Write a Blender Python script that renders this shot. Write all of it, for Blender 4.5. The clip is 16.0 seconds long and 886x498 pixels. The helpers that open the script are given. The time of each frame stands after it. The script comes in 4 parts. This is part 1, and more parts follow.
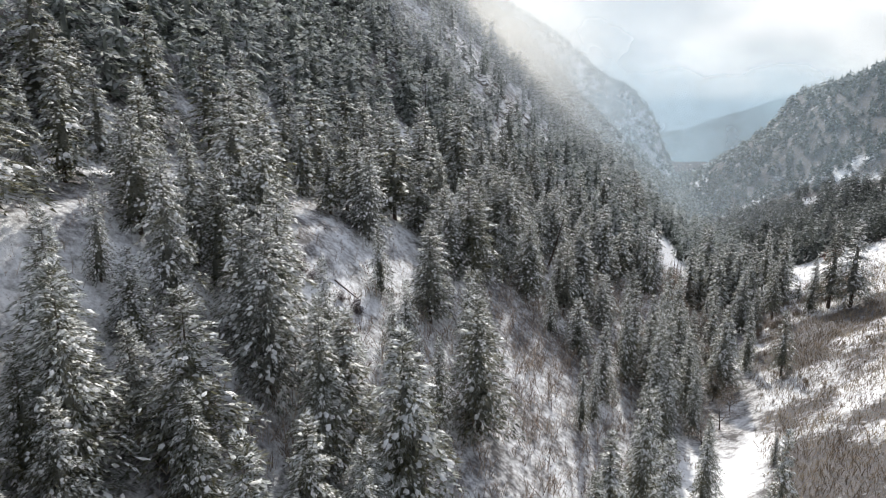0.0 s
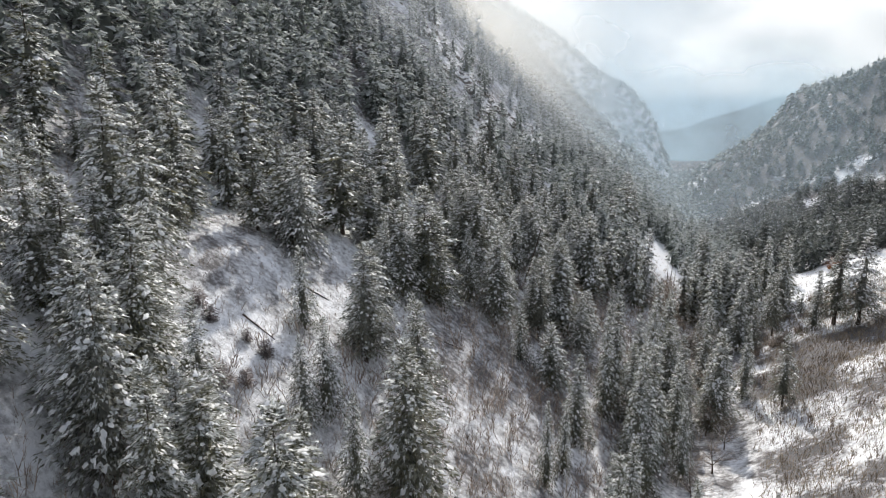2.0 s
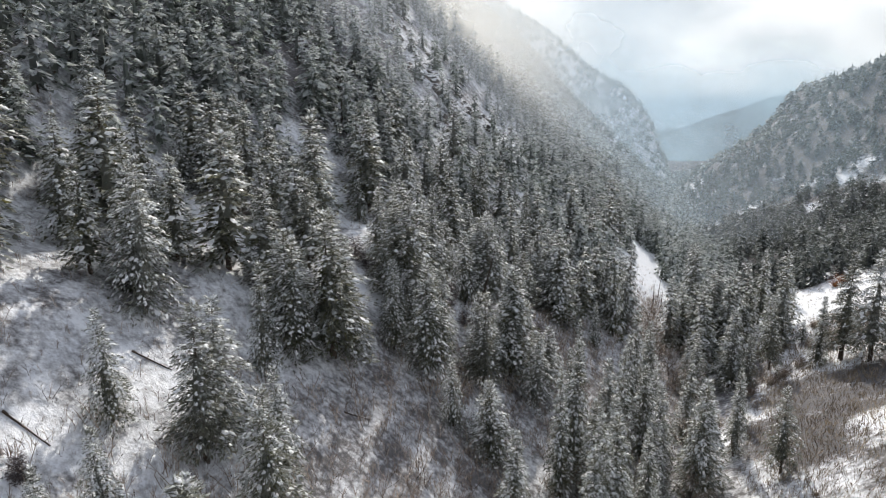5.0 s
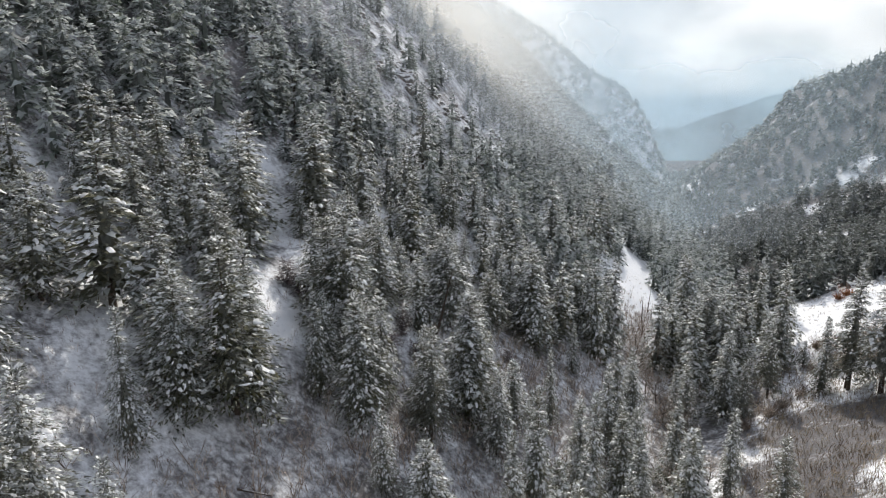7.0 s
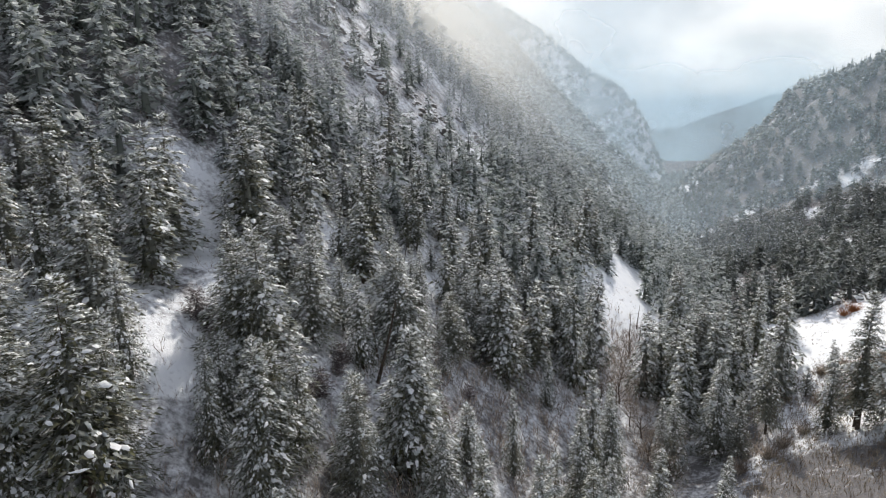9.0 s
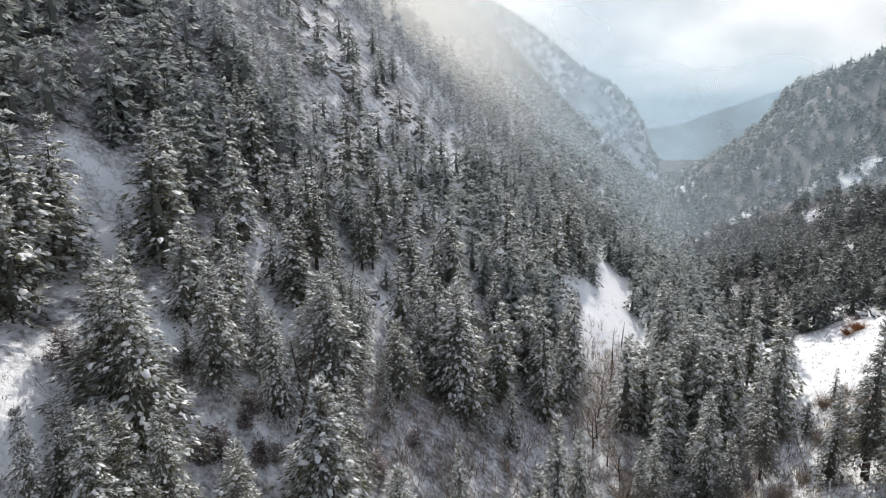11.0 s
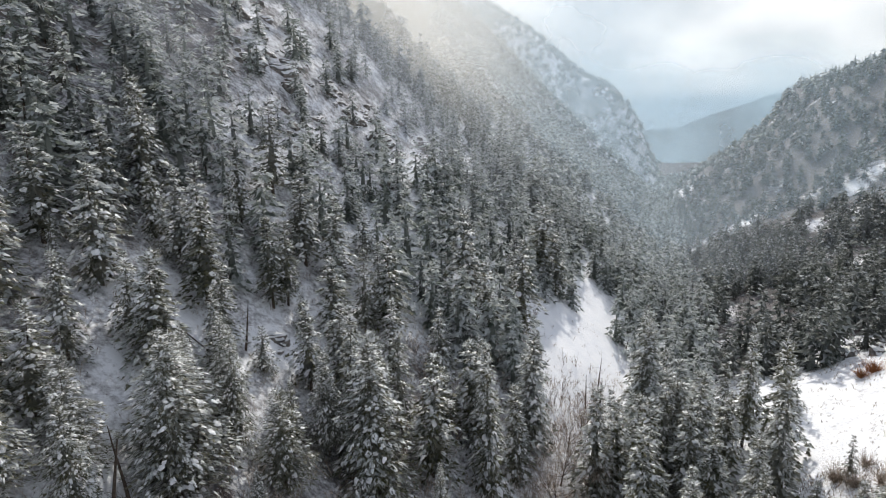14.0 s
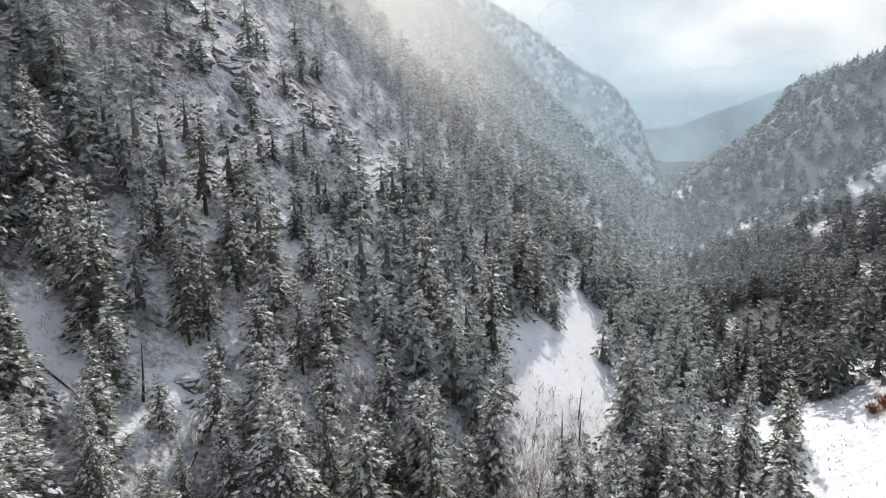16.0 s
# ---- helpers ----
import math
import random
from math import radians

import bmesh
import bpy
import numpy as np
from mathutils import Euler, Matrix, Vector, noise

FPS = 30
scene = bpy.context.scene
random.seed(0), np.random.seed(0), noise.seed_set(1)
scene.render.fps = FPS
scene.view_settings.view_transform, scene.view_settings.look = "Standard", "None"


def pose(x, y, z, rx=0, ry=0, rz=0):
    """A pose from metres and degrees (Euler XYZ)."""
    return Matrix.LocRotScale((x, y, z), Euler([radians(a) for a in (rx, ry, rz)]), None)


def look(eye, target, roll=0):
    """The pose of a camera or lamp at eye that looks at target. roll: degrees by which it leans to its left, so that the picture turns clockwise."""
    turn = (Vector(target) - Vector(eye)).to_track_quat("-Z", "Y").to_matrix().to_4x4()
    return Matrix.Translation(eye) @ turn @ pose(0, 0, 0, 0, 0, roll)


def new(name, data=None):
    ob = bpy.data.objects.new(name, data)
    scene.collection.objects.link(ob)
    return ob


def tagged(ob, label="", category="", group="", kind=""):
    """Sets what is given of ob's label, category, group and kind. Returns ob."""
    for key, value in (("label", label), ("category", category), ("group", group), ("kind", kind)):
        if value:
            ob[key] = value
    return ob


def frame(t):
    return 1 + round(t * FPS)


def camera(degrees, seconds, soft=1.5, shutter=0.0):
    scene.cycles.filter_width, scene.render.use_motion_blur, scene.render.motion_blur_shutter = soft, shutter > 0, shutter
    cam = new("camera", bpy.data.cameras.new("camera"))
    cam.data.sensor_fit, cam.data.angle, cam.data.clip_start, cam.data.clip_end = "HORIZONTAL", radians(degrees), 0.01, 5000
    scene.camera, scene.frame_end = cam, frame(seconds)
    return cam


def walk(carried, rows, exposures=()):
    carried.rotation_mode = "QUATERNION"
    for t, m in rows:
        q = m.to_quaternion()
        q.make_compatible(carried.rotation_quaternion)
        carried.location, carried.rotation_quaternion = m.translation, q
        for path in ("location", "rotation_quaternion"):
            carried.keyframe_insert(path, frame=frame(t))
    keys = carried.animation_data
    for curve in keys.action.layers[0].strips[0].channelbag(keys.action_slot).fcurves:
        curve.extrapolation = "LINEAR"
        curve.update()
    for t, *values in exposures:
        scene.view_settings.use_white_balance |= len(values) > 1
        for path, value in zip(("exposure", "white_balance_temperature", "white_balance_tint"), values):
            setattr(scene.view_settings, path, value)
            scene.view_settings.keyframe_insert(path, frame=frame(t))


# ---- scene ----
cam = camera(70.0, 16.0, soft=1.1)

PATH = [
    (0, (0.229, 0.018, 90.063), (-0.696, 1.737, 89.629), 0.1),
    (0.5, (0.15, 4.663, 90.01), (-0.775, 6.382, 89.576), -0.0),
    (1, (0.084, 9.355, 89.958), (-0.843, 11.074, 89.524), -0.0),
    (1.5, (-0.042, 14.091, 89.892), (-0.969, 15.810, 89.457), -0.0),
    (2, (-0.146, 18.841, 89.85), (-1.071, 20.560, 89.415), -0.1),
    (2.5, (-0.183, 23.543, 89.858), (-1.110, 25.262, 89.424), -0.2),
    (3, (-0.159, 28.152, 89.937), (-1.085, 29.871, 89.503), -0.2),
    (3.5, (-0.173, 32.793, 90.006), (-1.099, 34.512, 89.572), -0.3),
    (4, (-0.098, 37.428, 90.036), (-1.024, 39.147, 89.602), -0.4),
    (4.2, (-0.054, 39.276, 90.069), (-0.981, 40.994, 89.635), -0.3),
    (6.3, (0.055, 59.017, 90.153), (-0.870, 60.737, 89.721), -0.8),
    (6.5, (0.063, 60.918, 90.154), (-0.863, 62.638, 89.722), -0.8),
    (7, (0.08, 65.635, 90.138), (-0.845, 67.355, 89.708), -0.9),
    (7.5, (0.057, 70.317, 90.127), (-0.869, 72.037, 89.696), -0.9),
    (8, (0.012, 74.994, 90.07), (-0.913, 76.715, 89.641), -1.0),
    (8.5, (-0.018, 79.629, 90.026), (-0.942, 81.350, 89.597), -1.0),
    (9, (0.06, 84.282, 89.982), (-0.866, 86.003, 89.554), -1.1),
    (9.2, (0.072, 86.204, 89.963), (-0.856, 87.924, 89.537), -1.1),
    (11.3, (0.204, 105.931, 89.958), (-0.717, 107.653, 89.527), -1.2),
    (11.5, (0.216, 107.898, 89.93), (-0.709, 109.619, 89.502), -1.3),
    (12, (0.104, 112.668, 89.922), (-0.821, 114.389, 89.493), -1.3),
    (12.5, (0.041, 117.31, 89.955), (-0.884, 119.031, 89.527), -1.2),
    (13, (-0.06, 121.909, 89.895), (-0.984, 123.631, 89.468), -1.2),
    (13.5, (-0.05, 126.502, 89.862), (-0.975, 128.223, 89.435), -1.2),
    (14, (-0.058, 131.197, 89.868), (-0.984, 132.918, 89.442), -1.2),
    (14.5, (-0.102, 135.875, 89.994), (-1.028, 137.595, 89.567), -1.3),
    (15, (-0.091, 140.619, 90.066), (-1.019, 142.339, 89.639), -1.3),
    (15.5, (-0.098, 145.272, 90.118), (-1.026, 146.992, 89.691), -1.4),
    (16, (-0.095, 150.03, 90.141), (-1.024, 151.749, 89.714), -1.5),
]
walk(cam, [(t, look(eye, target, roll)) for t, eye, target, roll in PATH], [(0.0, 0.28), (16.0, 0.28)])

# ---- world, sun, exposure ----
SUN_EL, SUN_AZ = 33.0, 17.0          # degrees above the horizon; degrees from +Y towards -X
world = bpy.data.worlds.new("winter_sky")
scene.world = world
world.use_nodes = True
wn = world.node_tree
wn.nodes.clear()
w_sky = wn.nodes.new("ShaderNodeTexSky")
w_sky.sky_type, w_sky.sun_disc = "NISHITA", False
w_sky.sun_elevation, w_sky.sun_rotation = radians(SUN_EL), radians(-SUN_AZ)
w_blue = wn.nodes.new("ShaderNodeBackground")
w_blue.inputs["Strength"].default_value = 0.05
w_cloud = wn.nodes.new("ShaderNodeBackground")
w_cloud.inputs["Color"].default_value = (0.895, 0.92, 1.0, 1)
w_cloud.inputs["Strength"].default_value = 0.47
w_add = wn.nodes.new("ShaderNodeAddShader")
w_out = wn.nodes.new("ShaderNodeOutputWorld")
wn.links.new(w_sky.outputs[0], w_blue.inputs["Color"])
wn.links.new(w_blue.outputs[0], w_add.inputs[0])
wn.links.new(w_cloud.outputs[0], w_add.inputs[1])
wn.links.new(w_add.outputs[0], w_out.inputs["Surface"])

sun = new("sun", bpy.data.lights.new("sun", "SUN"))
sun.data.energy, sun.data.angle, sun.data.color = 5.0, radians(1.0), (1.0, 0.94, 0.86)
e_, a_ = radians(SUN_EL), radians(SUN_AZ)
SUN_DIR = Vector((-math.sin(a_) * math.cos(e_), math.cos(a_) * math.cos(e_), math.sin(e_)))
sun.matrix_world = look(SUN_DIR * 500, (0, 0, 0))


# ---- materials ----
def material(name, base, rough=0.8, tone2=None, scale=3.0, detail=6.0, bump=0.0, bump_scale=20.0, island=0.0, low=0.38, high=0.62,
             glow_through=0.0, each=0.0, tree_tone=False, frost_light=None):
    """Two tones mixed by noise at a real-world scale, with fine relief; island: brightness change from loose piece to loose piece."""
    m = bpy.data.materials.new(name)
    m.use_nodes = True
    nt = m.node_tree
    p = nt.nodes["Principled BSDF"]
    p.inputs["Roughness"].default_value = rough
    p.inputs["Specular IOR Level"].default_value = 0.2
    geo = nt.nodes.new("ShaderNodeNewGeometry")
    n = nt.nodes.new("ShaderNodeTexNoise")
    n.inputs["Scale"].default_value, n.inputs["Detail"].default_value = scale, detail
    nt.links.new(geo.outputs["Position"], n.inputs["Vector"])
    ramp = nt.nodes.new("ShaderNodeValToRGB")
    ramp.color_ramp.elements[0].position, ramp.color_ramp.elements[1].position = low, high
    ramp.color_ramp.elements[0].color = (*base, 1)
    ramp.color_ramp.elements[1].color = (*(tone2 or base), 1)
    nt.links.new(n.outputs["Fac"], ramp.inputs["Fac"])
    out = ramp.outputs["Color"]
    if island:
        hsv = nt.nodes.new("ShaderNodeHueSaturation")
        mr = nt.nodes.new("ShaderNodeMapRange")
        mr.inputs["To Min"].default_value, mr.inputs["To Max"].default_value = 1 - island, 1 + island
        nt.links.new(geo.outputs["Random Per Island"], mr.inputs["Value"])
        nt.links.new(mr.outputs["Result"], hsv.inputs["Value"])
        nt.links.new(out, hsv.inputs["Color"])
        out = hsv.outputs["Color"]
    if tree_tone:
        at, k = nt.nodes.new("ShaderNodeAttribute"), nt.nodes.new("ShaderNodeHueSaturation")
        at.attribute_name = "tree_tone"
        nt.links.new(at.outputs["Fac"], k.inputs["Value"])
        nt.links.new(out, k.inputs["Color"])
        out = k.outputs["Color"]
    if each:
        info, tone, vivid = nt.nodes.new("ShaderNodeObjectInfo"), nt.nodes.new("ShaderNodeMapRange"), nt.nodes.new("ShaderNodeMapRange")
        tint = nt.nodes.new("ShaderNodeHueSaturation")
        tone.inputs["To Min"].default_value, tone.inputs["To Max"].default_value = 1 - 0.7 * each, 1 + 1.3 * each
        vivid.inputs["To Min"].default_value, vivid.inputs["To Max"].default_value = 1 + 1.6 * each, 1 - each
        nt.links.new(info.outputs["Random"], tone.inputs["Value"])
        nt.links.new(info.outputs["Random"], vivid.inputs["Value"])
        nt.links.new(tone.outputs["Result"], tint.inputs["Value"])
        nt.links.new(vivid.outputs["Result"], tint.inputs["Saturation"])
        nt.links.new(out, tint.inputs["Color"])
        out = tint.outputs["Color"]
    if frost_light:
        at, k = nt.nodes.new("ShaderNodeAttribute"), nt.nodes.new("ShaderNodeMix")
        at.attribute_name, k.data_type = "frost_light", "RGBA"
        k.inputs["B"].default_value = (*frost_light, 1)
        nt.links.new(at.outputs["Fac"], k.inputs["Factor"])
        nt.links.new(out, k.inputs["A"])
        out = k.outputs["Result"]
    nt.links.new(out, p.inputs["Base Color"])
    if bump:
        n2 = nt.nodes.new("ShaderNodeTexNoise")
        n2.inputs["Scale"].default_value, n2.inputs["Detail"].default_value = bump_scale, 5
        nt.links.new(geo.outputs["Position"], n2.inputs["Vector"])
        b = nt.nodes.new("ShaderNodeBump")
        b.inputs["Strength"].default_value, b.inputs["Distance"].default_value = bump, 0.15
        nt.links.new(n2.outputs["Fac"], b.inputs["Height"])
        nt.links.new(b.outputs["Normal"], p.inputs["Normal"])
    if glow_through:
        tr = nt.nodes.new("ShaderNodeBsdfTranslucent")
        mx = nt.nodes.new("ShaderNodeMixShader")
        mx.inputs["Fac"].default_value = glow_through
        nt.links.new(out, tr.inputs["Color"])
        nt.links.new(p.outputs[0], mx.inputs[1])
        nt.links.new(tr.outputs[0], mx.inputs[2])
        nt.links.new(mx.outputs[0], nt.nodes["Material Output"].inputs["Surface"])
    return m


HOAR = (0.62, 0.65, 0.65)
M_NEEDLE = material("fir_needles", (0.050, 0.054, 0.033), 0.7, (0.125, 0.120, 0.078), 0.6, island=0.3, glow_through=0.45, each=0.35, frost_light=HOAR)
# far needles are paler and bluer: some haze is put into their colour
M_NEEDLE_FAR = material("hazed_far_fir_needles", (0.065, 0.082, 0.066), 0.75, (0.15, 0.17, 0.14), 0.25, island=0.15, glow_through=0.45, tree_tone=True, frost_light=HOAR)
M_NEEDLE_DARK = material("dark_fir_needles", (0.045, 0.056, 0.050), 0.75, (0.10, 0.11, 0.092), 0.25, island=0.2, glow_through=0.4, tree_tone=True, frost_light=HOAR)
M_SNOW = material("branch_snow", (0.80, 0.82, 0.84), 0.6, (0.93, 0.93, 0.93), 1.5, island=0.08, glow_through=0.35)
M_BARK = material("conifer_bark", (0.050, 0.038, 0.030), 0.9, (0.115, 0.090, 0.072), 4.0, bump=0.6, bump_scale=9)
M_TWIG = material("bare_twigs", (0.19, 0.14, 0.105), 0.9, (0.46, 0.40, 0.345), 0.5, island=0.5)
M_THICKET = material("dark_thicket_twigs", (0.085, 0.070, 0.070), 0.9, (0.25, 0.215, 0.21), 0.3, island=0.4)
M_RUST = material("rust_brown_leaves", (0.22, 0.085, 0.035), 0.8, (0.34, 0.15, 0.06), 1.0, island=0.35)
M_GRASS = material("dry_grass", (0.17, 0.13, 0.095), 0.9, (0.36, 0.30, 0.22), 0.2, island=0.4)


def ground_material():
    """Snow over soil, rock and dead brush, broken by noise at three scales."""
    m = bpy.data.materials.new("snowy_ground")
    m.use_nodes = True
    nt = m.node_tree
    p = nt.nodes["Principled BSDF"]
    p.inputs["Roughness"].default_value = 0.95
    p.inputs["Specular IOR Level"].default_value = 0.03
    geo = nt.nodes.new("ShaderNodeNewGeometry")

    def noise_at(scale, detail=6, rough=0.6):
        n = nt.nodes.new("ShaderNodeTexNoise")
        n.inputs["Scale"].default_value, n.inputs["Detail"].default_value, n.inputs["Roughness"].default_value = scale, detail, rough
        nt.links.new(geo.outputs["Position"], n.inputs["Vector"])
        return n.outputs["Fac"]

    def math_node(op, a, b):
        k = nt.nodes.new("ShaderNodeMath")
        k.operation = op
        for i, v in enumerate((a, b)):
            if isinstance(v, (int, float)):
                k.inputs[i].default_value = v
            else:
                nt.links.new(v, k.inputs[i])
        return k.outputs[0]

    bare = math_node("ADD", math_node("MULTIPLY", noise_at(0.06, 4), 0.3), math_node("MULTIPLY", noise_at(0.25, 5), 0.3))
    bare = math_node("ADD", bare, math_node("MULTIPLY", noise_at(1.1, 8, 0.7), 0.4))
    at = nt.nodes.new("ShaderNodeAttribute")
    at.attribute_name = "bare"
    bare = math_node("ADD", bare, at.outputs["Fac"])
    r = nt.nodes.new("ShaderNodeValToRGB")
    r.color_ramp.elements[0].position, r.color_ramp.elements[1].position = 0.52, 0.66
    nt.links.new(bare, r.inputs["Fac"])
    snow = nt.nodes.new("ShaderNodeValToRGB")
    snow.color_ramp.elements[0].color, snow.color_ramp.elements[1].color = (0.66, 0.69, 0.74, 1), (0.88, 0.88, 0.88, 1)
    nt.links.new(noise_at(0.35), snow.inputs["Fac"])
    soil = nt.nodes.new("ShaderNodeValToRGB")
    soil.color_ramp.elements[0].color, soil.color_ramp.elements[1].color = (0.08, 0.076, 0.078, 1), (0.22, 0.212, 0.212, 1)
    nt.links.new(noise_at(2.5), soil.inputs["Fac"])
    mix = nt.nodes.new("ShaderNodeMix")
    mix.data_type = "RGBA"
    nt.links.new(r.outputs["Color"], mix.inputs["Factor"])
    nt.links.new(snow.outputs["Color"], mix.inputs["A"])
    nt.links.new(soil.outputs["Color"], mix.inputs["B"])
    nt.links.new(mix.outputs["Result"], p.inputs["Base Color"])
    b = nt.nodes.new("ShaderNodeBump")
    b.inputs["Strength"].default_value, b.inputs["Distance"].default_value = 0.7, 0.5
    nt.links.new(noise_at(1.6, 8, 0.65), b.inputs["Height"])
    nt.links.new(b.outputs["Normal"], p.inputs["Normal"])
    return m


M_GROUND = ground_material()

# ---- the lie of the land ----
def lattice(ix, iy, seed):
    h = np.sin(ix * 127.1 + iy * 311.7 + seed * 74.7) * 43758.5453
    return h - np.floor(h)


def bumps(x, y, size, seed=0):
    """Smooth noise from -1 to 1 with hills of the given size."""
    u, v = np.asarray(x, float) / size, np.asarray(y, float) / size
    i, j = np.floor(u), np.floor(v)
    f, g = u - i, v - j
    f, g = f * f * (3 - 2 * f), g * g * (3 - 2 * g)
    a = lattice(i, j, seed) * (1 - f) + lattice(i + 1, j, seed) * f
    b = lattice(i, j + 1, seed) * (1 - f) + lattice(i + 1, j + 1, seed) * f
    return 2 * (a * (1 - g) + b * g) - 1


def step(v, a, b):
    s = np.clip((np.asarray(v, float) - a) / (b - a), 0, 1)
    return s * s * (3 - 2 * s)


def creek_x(y):
    return np.interp(y, [-400, 0, 140, 280, 480, 800, 1300, 2000, 4600], [10, -5, -10, -22, -50, -100, -172, -270, -600])


def creek_z(y):
    return np.interp(y, [-400, 0, 80, 140, 200, 280, 380, 480, 800, 1300, 1700, 4600], [80, 44, 33, 24, 19, 16, 6, -2, -24, -45, -60, -70])


def land(x, y):
    """Height of the ground: a creek between the steep forested slope at -x and the gentler one at +x."""
    x, y = np.asarray(x, float), np.asarray(y, float)
    d = creek_x(y) - x
    left = np.interp(d, [0, 10, 25, 45, 60, 85, 105, 125, 200, 500, 1000, 3000], [0, 3, 13, 28, 40, 60, 82, 102, 174, 445, 800, 900])
    left = left * np.interp(y, [-100, 60, 110, 200, 290, 500, 1000, 1300, 1600, 1900], [0.98, 0.95, 0.95, 0.92, 1.05, 1.05, 1.0, 1.0, 0.5, 0.08])
    left = left - 7 * step(d, 58, 84) * (1 - step(y, 150, 195))
    left = left + 80 * np.exp(-(((y - 1300) / 150) ** 2)) * step(d, 8, 55)
    left = left - np.exp(-(((y - 1290) / 240) ** 2)) * np.interp(d, [0, 20, 45, 55, 80, 115, 187, 220, 285, 363, 600], [0, 14, 34, 20, 2, 4, 25, 22, 36, 68, 110])
    right = np.interp(-d, [0, 8, 60, 220, 600, 3000], [0, 3, 60, 205, 430, 700])
    right = right * np.interp(y, [-100, 150, 280, 450, 620, 800, 1000, 1250, 1500, 1900], [0.6, 0.6, 0.38, 0.25, 0.5, 0.86, 1.0, 0.6, 0.2, 0.08])
    right = right + np.exp(-(((y - 965) / 120) ** 2)) * np.interp(-d, [0, 8, 36, 60, 116, 124, 135, 156, 180, 196, 217, 254, 400], [0, 14, 5, -4, -4, 12, 14, 5, -9, -16, -33, -36, -60])
    z = creek_z(y) + np.where(d > 0, left, right)
    off = step(np.abs(d), 5, 60)
    far = step(y, 350, 700)
    z = z + off * (2.2 * bumps(x, y, 34, 1) + 1.0 * bumps(x, y, 13, 2)) + 0.3 * bumps(x, y, 4.5, 3)
    z = z + far * off * (9 * bumps(x, y, 110, 4) + 5 * bumps(x, y, 47, 5))
    z = z + step(y, 2900, 3550) * np.interp(x, [-750, -600, -100, 400, 900], [0, 12, 165, 230, 250])
    return z + step(y, 2200, 3700) * (4 + 4 * bumps(x, y, 700, 6))


def spread(*runs):
    out = [np.arange(a, b, s) for a, b, s in runs]
    return np.concatenate(out + [[runs[-1][1]]])


def track(x, y):
    """1 on the snowed-up track along the meadow's edge, 0 beside it."""
    mid = np.interp(y, [40, 100, 118, 128, 140, 160, 185, 215, 240], [-4, -3, 0, 1, -4.5, -8, -4, 3, 9])
    return (1 - step(np.abs(x - mid), 0.7, 1.9)) * (1 - step(y, 235, 245)) * (1 - 0.6 * step(y, 112, 128))


def patch(x, y):
    """1 on the open snow chute above the creek."""
    return 1 - step(((x + 48) / 12) ** 2 + ((y - 305) / 40) ** 2, 0.7, 1.2)


def clearing(x, y):
    """How open the wood is, 0 to 1: snow patches, the brushy gully, the meadow and the track."""
    x, y = np.asarray(x, float), np.asarray(y, float)
    c = np.zeros(np.broadcast(x, y).shape)
    for cx, cy, rx, ry in CLEAR:
        c = np.maximum(c, 1 - step(((x - cx) / rx) ** 2 + ((y - cy) / ry) ** 2, 0.75, 1.25))
    return c


# centre and half-widths of the open places
CLEAR = [(-62, 80, 9, 9), (-74, 90, 4, 4), (-51, 64, 8, 7), (-80, 119, 11, 8), (-74, 139, 6, 5), (-54, 70, 5, 4), (-92, 167, 7, 5), (-83, 156, 4, 4), (-65, 134, 5, 7), (-106, 171, 7, 7),
         (-74, 156, 6, 11), (-71, 176, 5, 9), (-77, 190, 4, 8), (-61, 173, 4, 8), (-85, 194, 5, 7), (-71, 205, 5, 4), (-81, 262, 5, 5),
         (-48, 302, 10, 20), (-46, 273, 6, 13), (-50, 338, 8, 16), (-57, 356, 7, 13), (-36, 280, 8, 26), (-39, 262, 6, 16), (15, 268, 12, 22), (14, 172, 15, 34),
         (8, 120, 13, 40), (-3, 128, 6, 26), (-24, 66, 8, 30), (-37, 110, 8, 34), (-47, 160, 5, 28), (-46, 109, 5, 6), (-53, 114, 4, 4),
         (-61, 100, 5, 4), (-59, 44, 3, 3), (-41, 42, 5, 4), (-106, 303, 5, 12), (29, 250, 6, 16)]


def mesh_object(name, verts, faces, mats, index=None, smooth=False):
    me = bpy.data.meshes.new(name)
    verts = np.asarray(verts, np.float32)
    if isinstance(faces, np.ndarray):
        k = faces.shape[1]
        me.vertices.add(len(verts))
        me.vertices.foreach_set("co", verts.ravel())
        me.loops.add(faces.size)
        me.loops.foreach_set("vertex_index", faces.astype(np.int32).ravel())
        me.polygons.add(len(faces))
        me.polygons.foreach_set("loop_start", np.arange(0, faces.size, k, dtype=np.int32))
        me.update(calc_edges=True)
    else:
        me.from_pydata(verts.tolist(), [], faces)
    for m in mats:
        me.materials.append(m)
    if index is not None:
        me.polygons.foreach_set("material_index", np.asarray(index, np.int32))
    if smooth:
        me.polygons.foreach_set("use_smooth", np.ones(len(me.polygons), bool))
    me.update()
    return me


